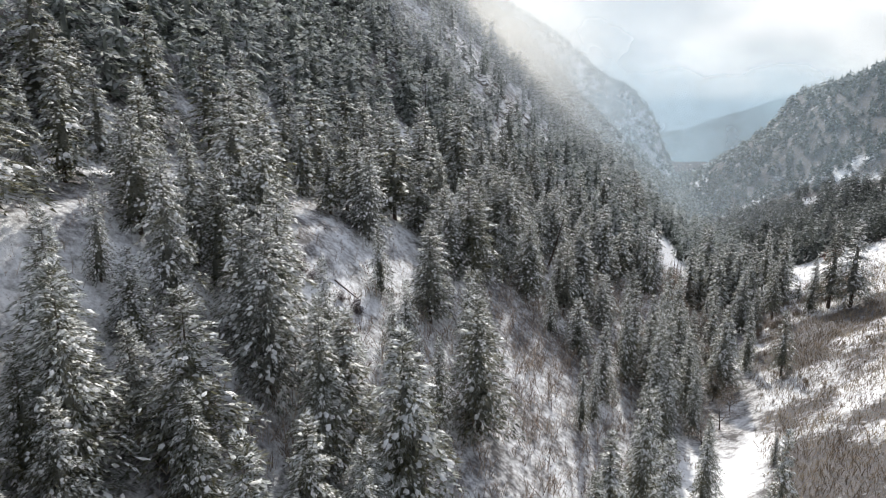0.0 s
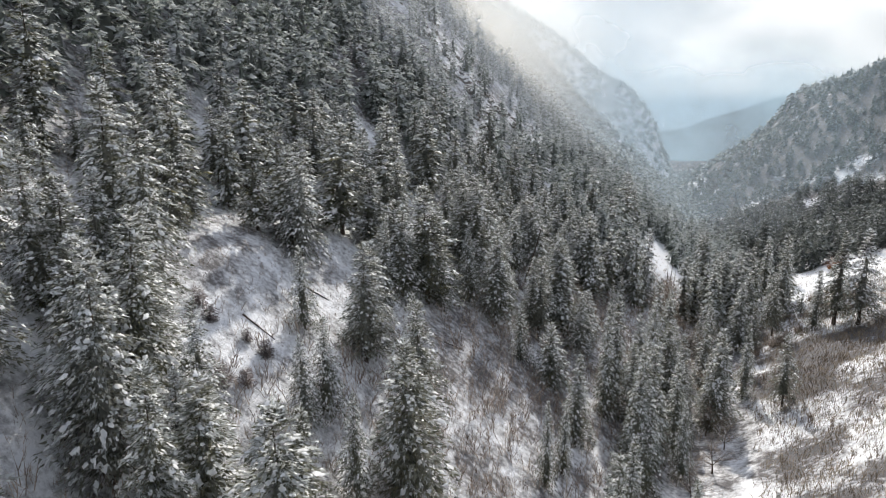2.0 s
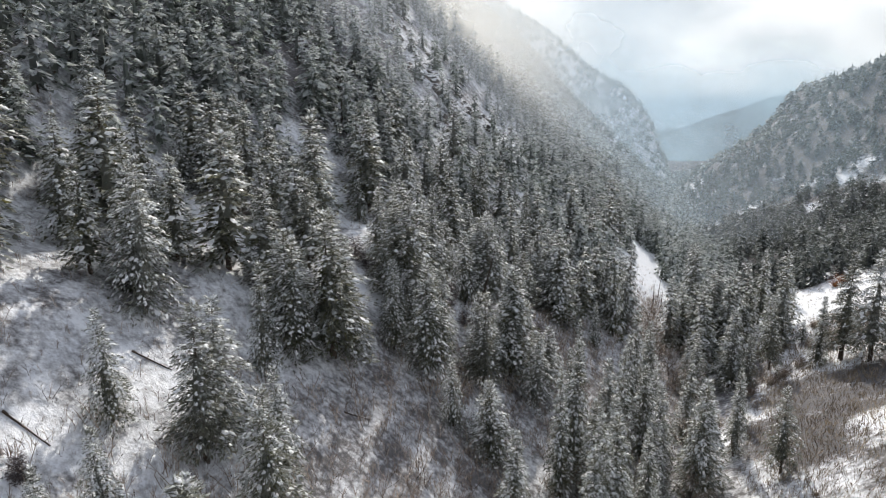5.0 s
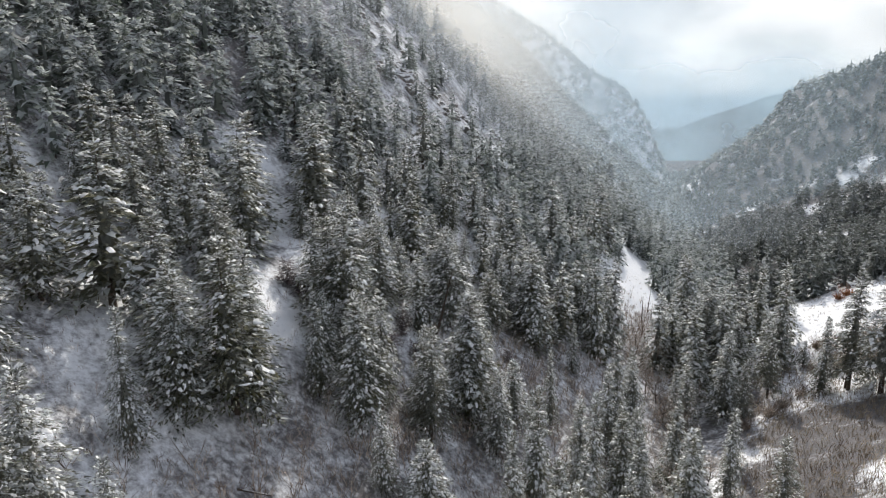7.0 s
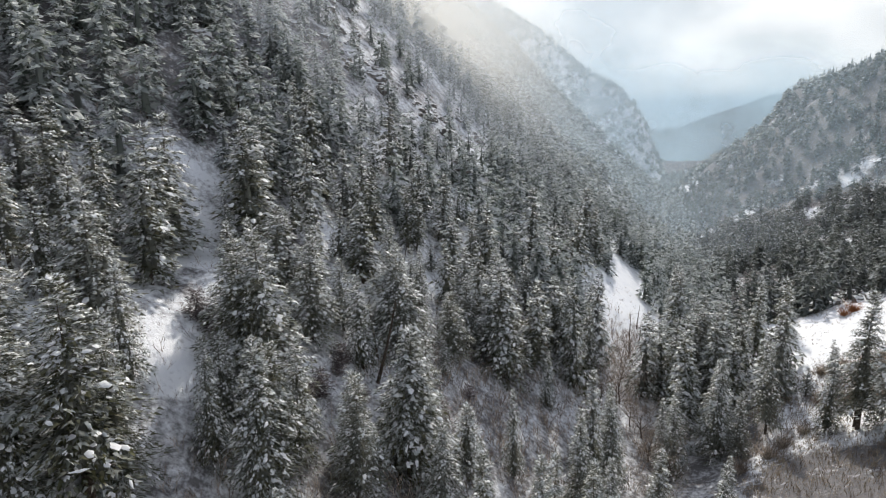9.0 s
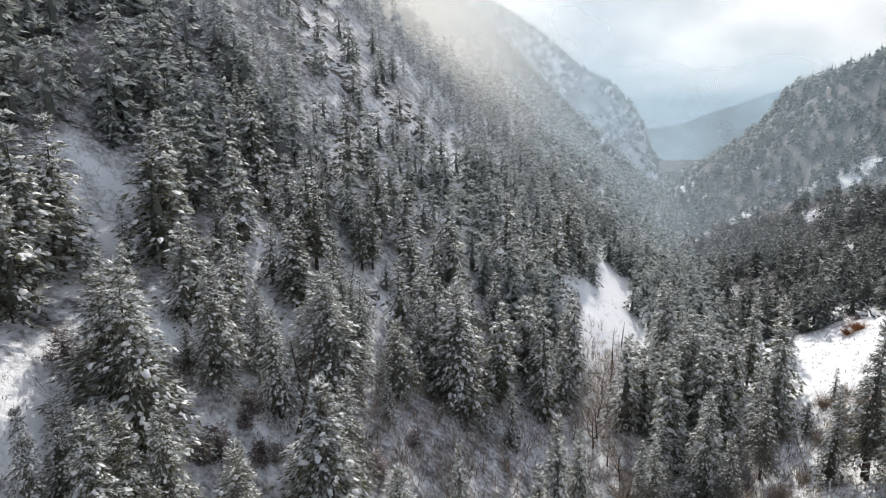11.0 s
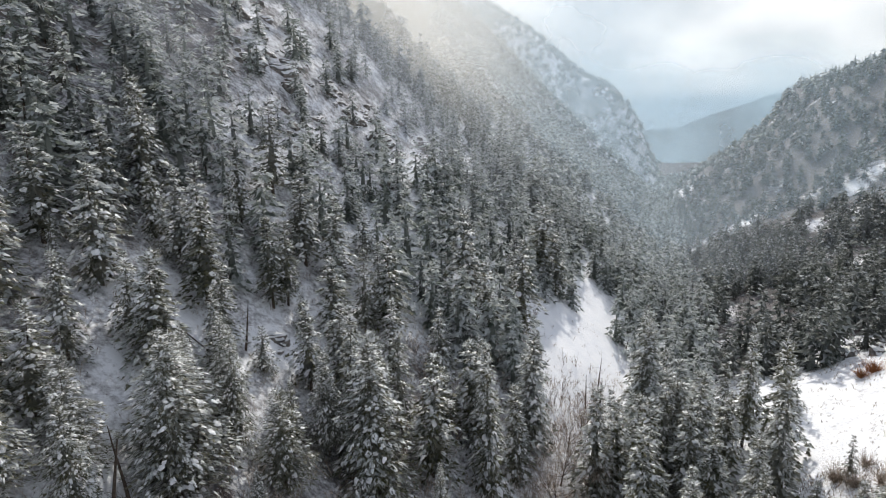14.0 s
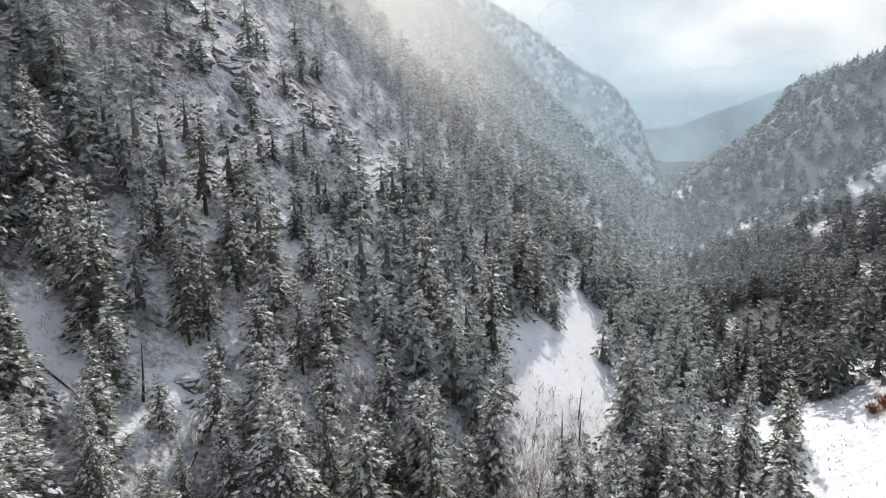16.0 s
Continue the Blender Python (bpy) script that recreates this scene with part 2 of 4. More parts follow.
def make_ground():
    xs = spread((-3000, -700, 100), (-700, -260, 14), (-260, 100, 2.5), (100, 400, 14), (400, 3000, 100))
    ys = spread((-400, -60, 20), (-60, 480, 2.5), (480, 1700, 9), (1700, 2900, 24), (2900, 4600, 100))
    gx, gy = np.meshgrid(xs, ys)
    gz = land(gx, gy)
    nx, ny = len(xs), len(ys)
    i = np.arange(nx * ny).reshape(ny, nx)
    quads = np.stack([i[:-1, :-1], i[:-1, 1:], i[1:, 1:], i[1:, :-1]], -1).reshape(-1, 4)
    me = mesh_object("ground", np.stack([gx, gy, gz], -1).reshape(-1, 3), quads, [M_GROUND], smooth=True)
    a = me.attributes.new("bare", "FLOAT", "POINT")
    d = creek_x(gy) - gx
    bare = 0.04 * bumps(gx, gy, 60, 8) + 0.05 * step(gy, 430, 700) + 0.09 * step(d, 0, 8) * (1 - step(d, 34, 50)) * (1 - step(gy, 230, 270))
    bare = bare + 0.19 * step(-d, 9, 14) * (1 - step(gy, 225, 245)) * step(bumps(gx, gy, 9, 22), -0.6, 0.3) + 0.03 * crags(gx, gy)
    bare = bare + 0.18 * step(-d, 8, 18) * step(gy, 295, 320) * (1 - 0.5 * step(gy, 600, 800)) * (1 - step(gy, 1200, 1450)) + (0.25 * bumps(gx, gy, 19, 24) - 0.05 * (1 - step(gy, 400, 500))) * step(-d, 8, 18) * step(gy, 295, 330)
    bare = bare + 0.07 * step(d, 75, 115) * (1 - step(gy, 500, 800)) + step(gy, 1250, 1450) * (0.18 + 0.14 * bumps(gx, gy, 150, 25) + 0.12 * bumps(gx, gy, 60, 28))
    bare = bare + 0.12 * step(gy, 2800, 3100) + (0.19 + 0.12 * bumps(gx + 0.5 * gy, gy, 13, 40)) * step(-d, 20, 40) * step(gy, 560, 680) * (1 - step(gy, 1200, 1400))
    bare = bare + 0.06 * step(d, 30, 50) * (1 - step(gy, 230, 280)) + 0.03 * step(d, 35, 55) * (1 - step(gy, 95, 115))
    bare = bare - 0.07 * clearing(gx, gy) * step(d, 42, 52) * step(gy, 108, 120)
    bare = bare + 0.10 * (1 - step(np.abs(d + 3), 6, 10)) * step(gy, 112, 130) * (1 - step(gy, 215, 235)) + 0.10 * step(gy, 1250, 1400) * (1 - step(gy, 2000, 2300))
    bare = bare - 0.25 * track(gx, gy)
    bare = bare - 0.13 * patch(gx, gy) - 0.01 * (1 - step(((gx - 15) / 14) ** 2 + ((gy - 268) / 22) ** 2, 0.6, 1.2))
    a.data.foreach_set("value", bare.ravel().astype(np.float32))
    return tagged(new("ground", me), "steep canyon ground under patchy snow, brown soil showing through", "ground", kind="structure")



# ---- conifers ----
def unit(v):
    return v / np.maximum(np.linalg.norm(v, axis=-1, keepdims=True), 1e-9)


def conifer(seed, height, radius, boughs, sprigs, clumps, snow, bare=0.06, droop=0.6, size=0.55, full=0.86):
    """Triangles of a conifer: the sprigs (n x 3 x 3), how far frost and painted light pale each of their corners (n x
    3), and the mounds of snow (m x 6 x 3, top and rim).

    A bough is a drooping fan. Short sprigs stand all over it, the upper and outer ones grey with frost,
    which also paints the crown's lit top and shaded base, and low mounds of snow lie along its back."""
    r = np.random.RandomState(seed)
    n = boughs
    tiers = max(7, n // 5)
    u = bare + (0.985 - bare) * ((np.arange(n) // 5 % tiers) + 0.5 + r.normal(0, 0.33, n)) / tiers
    u = np.clip(u, bare, 0.985)
    az = np.arange(n) * 2.39996 + r.normal(0, 0.4, n)
    low = 1 - 0.35 * np.clip((bare + 0.14 - u) / 0.14, 0, 1)
    lobe = 1 + 0.13 * np.sin(az * 2 + seed) + 0.10 * np.sin(az * 3 + 9 * u + seed * 2)
    L = radius * np.clip(1 - u, 0, 1) ** full * low * lobe * r.uniform(0.70, 1.14, n) + 0.24
    a = np.interp(u, [0, 0.5, 0.85, 1], [-0.05, 0.12, 0.45, 1.3]) + r.normal(0, 0.12, n)
    b = np.interp(u, [0, 0.6, 1], [1.0 * droop, 0.95 * droop, 0.1])
    out = np.stack([np.cos(az), np.sin(az), np.zeros(n)], -1)
    side = np.stack([-np.sin(az), np.cos(az), np.zeros(n)], -1)
    bend = r.normal(0, 0.12, n)

    def fan(s, q):
        """Points of each bough's back: s along it, q across it."""
        w = (0.30 * L + 0.20)[:, None] * np.sqrt(np.clip(1.02 - ((s - 0.5) / 0.52) ** 2, 0.02, 1))
        p = out[:, None] * (L[:, None] * s)[..., None] + side[:, None] * (bend[:, None] * L[:, None] * s ** 2 + q * w)[..., None]
        p[..., 2] += u[:, None] * height + L[:, None] * (a[:, None] * s - b[:, None] * s ** 2) - 0.55 * w * q ** 2
        return p

    M = sprigs
    s, q = r.uniform(0.01, 1, (n, M)) ** 0.85, r.uniform(-1, 1, (n, M))
    root = fan(s, q)
    root[..., 2] += r.normal(-0.04, 0.10, (n, M)) * size
    way = out[:, None] * r.uniform(0.5, 1.2, (n, M, 1)) + side[:, None] * (0.9 * q + r.normal(0, 0.3, (n, M)))[..., None]
    way[..., 2] -= r.uniform(0.1, 0.9, (n, M)) * (0.4 + droop) * np.interp(u, [0, 0.8, 1], [1, 0.7, -1.2])[:, None]
    way = unit(way)
    length = size * r.uniform(0.6, 1.35, (n, M)) * (0.5 + 0.22 * np.minimum(L, 3.2))[:, None]
    across = unit(np.cross(way, np.array([0, 0, 1.0]) + r.normal(0, 0.45, (n, M, 3)))) * ((0.30 if size > 0.5 else 0.21) * length)[..., None]
    tri = np.stack([root - across, root + across, root + way * length[..., None]], 2)
    # frost grows upwards and outwards, painting in bright tops and shaded insides too
    load = r.uniform(0.4, 1.6, n)[:, None] * (0.17 + 0.95 * s ** 1.3) * (0.30 + 1.05 * u)[:, None] * (1.15 - 0.35 * np.abs(q))
    frost_light = np.clip(snow * load * 2.1 * r.rand(n, M) ** 1.7, 0, 0.95)
    frost_light = np.stack([0.8 * frost_light, 0.8 * frost_light, frost_light], -1)

    C = clumps
    s, q = r.uniform(0.2, 1.0, (n, C)) ** 0.8, r.normal(0, 0.40, (n, C))
    keep = r.rand(n, C) < snow * r.uniform(0.1, 1.5, n)[:, None] * (0.12 + 1.05 * u)[:, None]
    rc = size * r.uniform(0.20, 0.56, (n, C)) * (0.45 + 0.25 * np.minimum(L, 3.2))[:, None]
    top = fan(s, q)
    top[..., 2] += 0.55 * rc + 0.04
    rim = []
    for k in range(5):
        g = 6.2832 * k / 5 + r.uniform(0, 0.9, (n, C))
        p = fan(np.clip(s + 1.25 * rc * np.cos(g) / L[:, None], 0.05, 1.06), q + rc * np.sin(g) / (0.26 * L + 0.2)[:, None])
        p[..., 2] += 0.03 - 0.10 * rc
        rim.append(p)
    mound = np.stack([top, *rim], 2)[keep]
    spire = np.array([[-0.05, 0, 0.97], [0.05, 0, 0.97], [0, 0, 1.03], [0, -0.05, 0.97], [0, 0.05, 0.97], [0, 0, 1.03]]) * np.array([height * 0.06, height * 0.06, height])
    # the dense dark inside of the crown: a ragged cone of dead twigs
    sides, rings = (7, 6) if size < 1 else (4, 3)
    g, h = np.meshgrid(np.arange(sides) * 6.2832 / sides, np.linspace(bare + 0.03, 0.70, rings))
    rad = 0.34 * radius * np.clip(0.80 - h, 0, 1) * r.uniform(0.55, 1.25, g.shape)
    cone = np.stack([rad * np.cos(g), rad * np.sin(g), (h + r.normal(0, 0.03, g.shape)) * height], -1)
    turned = np.roll(cone, -1, 1)
    core = np.concatenate([np.stack([cone[:-1], turned[:-1], cone[1:]], 2).reshape(-1, 3, 3), np.stack([turned[:-1], turned[1:], cone[1:]], 2).reshape(-1, 3, 3)])
    tri = np.concatenate([tri.reshape(-1, 3, 3), core])
    frost_light = np.concatenate([frost_light.reshape(-1, 3), 0.12 + 0.25 * core[..., 2] / height])
    return np.concatenate([tri.reshape(-1, 3, 3), spire.reshape(2, 3, 3)]), np.concatenate([frost_light.reshape(-1, 3), np.full((2, 3), 0.8)]), mound


FAN5 = np.array([[0, 1, 2], [0, 2, 3], [0, 3, 4], [0, 4, 5], [0, 5, 1]])


def heaps(name, mound):
    """One mesh of smooth mounds of snow."""
    faces = (np.arange(len(mound))[:, None, None] * 6 + FAN5).reshape(-1, 3)
    return mesh_object(name, mound.reshape(-1, 3), faces, [M_SNOW], smooth=True)


def soup(name, tris, mat, frost_light=None):
    """One mesh from loose triangles, with the cover of frost and painted light at their corners."""
    me = mesh_object(name, tris.reshape(-1, 3), np.arange(len(tris) * 3).reshape(-1, 3), [mat])
    if frost_light is not None:
        me.attributes.new("frost_light", "FLOAT", "POINT").data.foreach_set("value", frost_light.ravel().astype(np.float32))
    return me


def trunk_mesh(name, height, r0, seed, sides=7, rings=6, lean=0.0):
    r = np.random.RandomState(seed)
    t = np.linspace(0, 1, rings)
    a = np.arange(sides) * 2 * np.pi / sides
    rad = r0 * (1 - 0.93 * t) + 0.25 * r0 * np.exp(-t * 30)
    cx, cy = lean * height * t ** 1.5 + r.normal(0, 0.04, rings) * t, r.normal(0, 0.04, rings) * t
    v = np.stack([cx[:, None] + rad[:, None] * np.cos(a), cy[:, None] + rad[:, None] * np.sin(a), np.repeat((t * height - 0.9 * (t == 0))[:, None], sides, 1)], -1)
    i = np.arange(rings * sides).reshape(rings, sides)
    j = np.roll(i, -1, 1)
    q = np.stack([i[:-1], j[:-1], j[1:], i[1:]], -1).reshape(-1, 4)
    return mesh_object(name, v.reshape(-1, 3), q, [M_BARK], smooth=True)


# near kinds: height, crown radius, boughs, share under snow, bare share of the trunk, droop
KINDS = [(18.0, 4.8, 135, 1.00, 0.10, 0.60), (19.0, 4.1, 140, 1.00, 0.08, 0.75), (17.0, 5.0, 130, 1.15, 0.07, 0.60),
         (18.5, 4.4, 120, 0.85, 0.17, 0.70), (16.0, 4.9, 115, 0.70, 0.11, 0.45), (19.0, 3.2, 140, 0.95, 0.05, 0.80),
         (15.0, 4.3, 125, 1.15, 0.06, 0.55), (18.0, 4.2, 105, 0.60, 0.16, 0.55)]
LABELS = ["dark green fir loaded with fresh snow on a steep slope", "slender snow-dusted spruce standing among other conifers",
          "broad snow-laden fir with drooping lower boughs", "tall fir with a bare lower trunk and frosted crown",
          "wide ragged pine with snow on its boughs", "narrow spire-shaped spruce flecked with snow",
          "small rounded fir thickly covered with snow", "thin-crowned pine with a long bare trunk and light snow"]
PARTS, LIGHT = [], []
for n_, (h_, r_, b_, sn_, ba_, dr_) in enumerate(KINDS):
    for kit, seed_, cut_, sprigs_, clumps_, size_, frost_ in ((PARTS, 3, 1.0, 52, 8, 0.37, 1.0), (LIGHT, 23, 0.62, 24, 4, 0.60, 1.2)):
        tris_, hoar_, mound_ = conifer(n_ + seed_, h_, r_, int(cut_ * b_), sprigs_, clumps_, frost_ * sn_, ba_, dr_, size_)
        kit.append((trunk_mesh("trunk", h_ * 0.90, 0.24, n_, 6, 4), soup("crown", tris_, M_NEEDLE, hoar_), heaps("snow_load", mound_)))


# where the broadest old firs stand
BROAD = [(-55.5, 115.7), (-68.0, 116.1), (-60.4, 111.6), (-38.4, 49.4), (-69.3, 166.1), (-60.5, 176.4)]


def plant_conifer(kind, x, y, height, turn):
    """One tree as a thing: an empty at its foot with trunk, crown and the snow on it."""
    tree = new("conifer_tree")
    k = height / KINDS[kind][0]
    tree.empty_display_size = 0.5
    wide = k * (0.86 + 0.50 * abs(math.sin(7.3 * x + 3.1 * y)) ** 1.5) * (1.35 if any(math.hypot(x - a, y - b) < 2 for a, b in BROAD) else 1.0)
    tree.location, tree.rotation_euler, tree.scale = (x, y, float(land(x, y)) - 0.15), (0.03 * math.sin(5 * x), 0.03 * math.sin(5 * y), turn), (wide, wide, k)
    remote = math.hypot(x, max(0.4 * abs(x), y - 150)) > 74
    for name, me in zip(("trunk", "crown", "snow_load"), (LIGHT if remote else PARTS)[kind]):
        o = new(name, me)
        o.parent = tree
        if name == "snow_load":
            tagged(o, "white snow lying on the boughs", kind="stuff")
    return tagged(tree, LABELS[kind], "conifer", "conifers of the canyon slopes")


def scatter(x0, x1, y0, y1, cell, keep, seed):
    """Jittered places over a rectangle, kept with the chance keep(x, y)."""
    r = np.random.RandomState(seed)
    gx, gy = np.meshgrid(np.arange(x0, x1, cell), np.arange(y0, y1, cell))
    gx = gx + r.uniform(-0.46, 0.46, gx.shape) * cell
    gy = gy + r.uniform(-0.46, 0.46, gy.shape) * cell
    ok = r.rand(*gx.shape) < keep(gx, gy)
    return gx[ok], gy[ok]


def in_view(x, y, y_eye=0.0, margin=0.0):
    """Whether the flight ever faces the place: between the bounds of the open view."""
    left = x > -2.05 * (y - y_eye) - 25 - margin
    return left & (x < 0.15 * y + 12 + margin)


def wood(x, y):
    """Chance of a tree: dense on the slope, thin in the open places, the gully and the meadow."""
    k = 0.92 * (1 - clearing(x, y))
    k = k * (1 - 0.55 * crags(x, y))
    right = x - creek_x(y)
    k = k * np.where(right > 13, np.where(y < 300, 0.0, 0.95), 1.0)
    k = k * (1 - step(x, -41, -38) * (1 - step(x, -29, -26)) * step(y, 222, 228) * (1 - step(y, 262, 268)))
    k = k * np.where((y < 240) & (y > 72) & (x > -68), 0.22, np.where((y < 290) & (y > 75) & (x > -100), 0.75, 1.0))
    k = k * (0.85 + 0.15 * np.sign(bumps(x, y, 22, 12) + 0.25))
    k = k * np.where((right > 20) & (y > 300), 0.30 + 0.70 * step(0.6 * bumps(x + 0.5 * y, y, 42, 13) + 0.8 * bumps(x, y, 19, 33), -0.45, 0.05), 1.0)
    low = land(x, y) - 90 < 0.21 * np.hypot(x, y) + 4
    return k * in_view(x, y, 0, 6) * low


def crags(x, y):
    """The rocky shoulder high on the wooded slope."""
    return step(x, -175, -150) * (1 - step(x, -104, -92)) * step(y, 235, 255) * (1 - step(y, 330, 370))


# places and heights of the nearest conifers, stand by stand down the canyon: x, y, height
STAND_A = [(-41.4, 21.8, 12), (-45.3, 22.2, 12), (-44.1, 24.9, 18.7), (-46.8, 26.7, 16), (-51.9, 28.3, 15), (-38.7, 30.9, 13),
           (-46.3, 31.6, 11), (-57.8, 31.8, 10.8), (-42.1, 33.8, 17.3), (-53.3, 36.7, 10), (-26.5, 37, 17), (-59.6, 38.1, 10.3),
           (-30.3, 42.5, 12), (-45.8, 46.9, 21), (-65.4, 47.3, 14), (-50.4, 48, 17.7), (-38.4, 49.4, 15.9), (-61.5, 51.8, 16),
           (-58.1, 52.5, 16), (-75.1, 52.9, 10), (-50.5, 53.4, 20), (-83.7, 55.8, 13), (-69.1, 58.2, 13), (-35.8, 58.3, 13.2),
           (-62.3, 58.5, 13.3), (-55.3, 59, 10.9), (-58, 60.4, 13.4), (-96.6, 62, 10), (-84.8, 64.9, 10), (-35.8, 66, 12.8),
           (-44.1, 68.3, 11)]
STAND_B = [(-73.4, 69.3, 15), (-78.6, 71.6, 9), (-33, 72.3, 19.8), (-44.7, 72.8, 12), (-81.4, 74.5, 14.5), (-70.4, 74.6, 11.2),
           (-74.3, 80.1, 11.1), (-54.5, 80.8, 11.6), (-91.1, 81.3, 18), (-77.3, 81.5, 16.9), (-12.4, 81.7, 20.1), (-83, 84.5, 16.2),
           (-39.5, 85.8, 16.8), (-48.4, 86.1, 17), (-13.8, 86.3, 18), (-49.8, 89.2, 15.8), (-72.7, 91.8, 13.7), (-44.4, 92.4, 13.1),
           (-94.2, 92.5, 20), (-65.4, 93.3, 19), (-82, 94.9, 15.9), (-68.7, 95.6, 16), (-25.1, 95.6, 13.2), (-90.9, 100.9, 13.8),
           (-55.3, 101.8, 15.2), (-104.3, 102.1, 11.9), (-95.2, 106.8, 12), (3.7, 107.5, 5.4), (-80.7, 107.6, 11.4), (-57.3, 109.9, 16.5),
           (-60.4, 111.6, 15)]
STAND_C = [(-81.4, 111.8, 13.2), (-102.5, 114.4, 14), (-55.5, 115.7, 21.6), (-68, 116.1, 15), (-54.2, 118.4, 19), (-58.2, 120, 12),
           (-17, 122, 23), (-40.6, 125, 11.6), (-34.7, 125.9, 12.9), (-63.5, 126.2, 14.7), (-16.3, 126.9, 22), (-53.4, 128.7, 15.3),
           (-97.3, 129.3, 15.6), (-48.2, 130.5, 19.3), (-25.6, 131.3, 20.4), (-55.7, 132.4, 12.8), (-18.2, 133, 19.2), (-82.1, 133.4, 17),
           (-56.2, 134.4, 12.5), (-49.5, 134.5, 17.9), (-97.6, 136.9, 15.1), (-56, 137.5, 11.1), (-50.4, 139.1, 16.4), (-42.7, 140.4, 18.5),
           (-86.6, 141, 15), (-26.5, 141.3, 23.1), (-11.2, 142, 7.1), (-20, 142.7, 18), (-45.3, 143.1, 15.9), (-102.1, 144.4, 12.4),
           (-93.2, 145.3, 18)]
STAND_D = [(-29.5, 148.5, 18), (-21, 149.7, 24), (-42.6, 152.4, 21.7), (-43.5, 153.9, 21.1), (-64.7, 154.6, 7.6), (-15.2, 156.1, 19.1),
           (-62.2, 157, 17), (-24.4, 157.3, 18), (4.4, 158.7, 16.3), (-95.3, 159.5, 15), (-44.2, 160, 18.9), (-82.3, 160.4, 12.5),
           (-72.5, 161.2, 14), (-56.8, 162, 15.9), (-72.8, 164, 13.6), (-48.5, 165, 12.8), (-76, 165, 12), (-69.3, 166.1, 13.6),
           (-85.2, 168.5, 22), (-34.3, 170.9, 15.3), (-3.4, 171.2, 19), (-88.2, 172.4, 23.2), (-75.1, 173.6, 14.2), (-24.5, 175.5, 19),
           (-60.5, 176.4, 16.1), (-94.4, 176.9, 19.6), (-62.3, 180, 14.3), (-71, 182.8, 16), (-76.6, 183.2, 12), (-58.6, 183.6, 17.4),
           (-95.1, 184, 17.6)]
STAND_E = [(-71.6, 184.1, 16.6), (-60.8, 184.7, 15.8), (-3.4, 185.7, 12.3), (-53.3, 185.9, 14), (-25.9, 185.9, 22), (-86, 186.1, 18),
           (-22.3, 188.3, 21), (-57.9, 192.8, 9.8), (-24.6, 193.5, 17), (-97.7, 196.5, 18), (-55.3, 197.4, 16), (-47.7, 198.2, 25),
           (-80.3, 199.7, 18.5), (-94.6, 202.4, 13), (-52.9, 202.8, 18.9), (-90, 203.1, 15.9), (-63.4, 203.7, 15), (20.5, 204.7, 25),
           (-120.9, 205.3, 11.4), (-51.6, 205.6, 19.5), (-56.9, 206.1, 19.2), (-101.3, 207.2, 22.8), (-3.1, 209.2, 14), (-61.7, 209.6, 15),
           (-50.5, 210, 19.4), (-45.2, 210.1, 21), (15.8, 210.1, 26), (-105.9, 210.4, 16), (15.5, 211.7, 25), (11.4, 212.1, 17),
           (-7.3, 212.3, 21)]
STAND_F = [(-72.2, 212.5, 7.2), (-111.3, 212.5, 14.6), (-37.5, 215.1, 26), (-91.5, 216.5, 13.3), (1.5, 217.3, 19), (-47.7, 219.5, 13.3),
           (-93.5, 221.2, 16.8), (-41.9, 221.4, 22), (-14.7, 222.6, 24.1), (-36.6, 224.4, 18), (-7.8, 224.8, 16.4), (-45.1, 225.2, 18),
           (-67.7, 225.2, 18), (-83.6, 227.8, 19), (-87.7, 230.6, 11.2), (-66.3, 230.7, 20), (-78.6, 231.4, 19), (-55.6, 232, 14.7),
           (0.6, 232, 17), (-16.4, 232.5, 25), (-5.8, 234, 18), (-47.9, 234.4, 14.6), (-97.3, 234.5, 22), (-25.8, 234.6, 22),
           (2.8, 234.6, 26), (-71.2, 235.3, 15.2), (-38.2, 235.5, 23), (2.7, 236.4, 18), (-10.6, 237.1, 24.3), (-22.2, 238.1, 20),
           (-19.8, 241.5, 22)]
STAND_G = [(-81.4, 244.8, 11), (-10.1, 245.3, 24.8), (-15.7, 246.9, 25), (-5.3, 248, 19), (-14.7, 251.1, 26), (4.1, 251.6, 24),
           (-10.2, 253.6, 22), (-55.4, 253.8, 20), (-14.5, 257.2, 19.7), (-5.7, 258.6, 13.7), (-2.7, 260.6, 23), (-7.1, 260.9, 22),
           (-64.9, 262, 23.9), (-65.3, 266.1, 15.8), (-21.9, 266.2, 29), (-18.3, 268, 22.1), (-53.8, 269.8, 25), (-24.6, 271.1, 28.1),
           (-2, 272.1, 22), (-24.4, 277.2, 26), (-59.6, 278, 15.4), (4.3, 279.7, 17.3), (-27.2, 288.9, 25.5), (-67.1, 299.5, 12.3),
           (-63.2, 312.5, 25), (-59.6, 315.4, 21), (-78.5, 339.1, 11.9)]
CREEK_SPIRES = [(-14.5, 112, 17), (-17.5, 118, 20), (-10.5, 125, 15), (-13, 134, 19), (-22, 137.5, 18), (-14.5, 147, 17), (-19, 162, 19), (-13, 177, 18), (-18.5, 171, 16)]
SAPLINGS = [(-68.1, 198.5, 7.6), (-50.9, 178.9, 6.9), (-70.5, 192.5, 12), (-73.8, 196.5, 13), (-66.5, 189.5, 11), (-76, 186.8, 12)]
make_ground()
STANDS = STAND_A + STAND_B + STAND_C + STAND_D + STAND_E + STAND_F + STAND_G + CREEK_SPIRES + SAPLINGS
rt = np.random.RandomState(5)


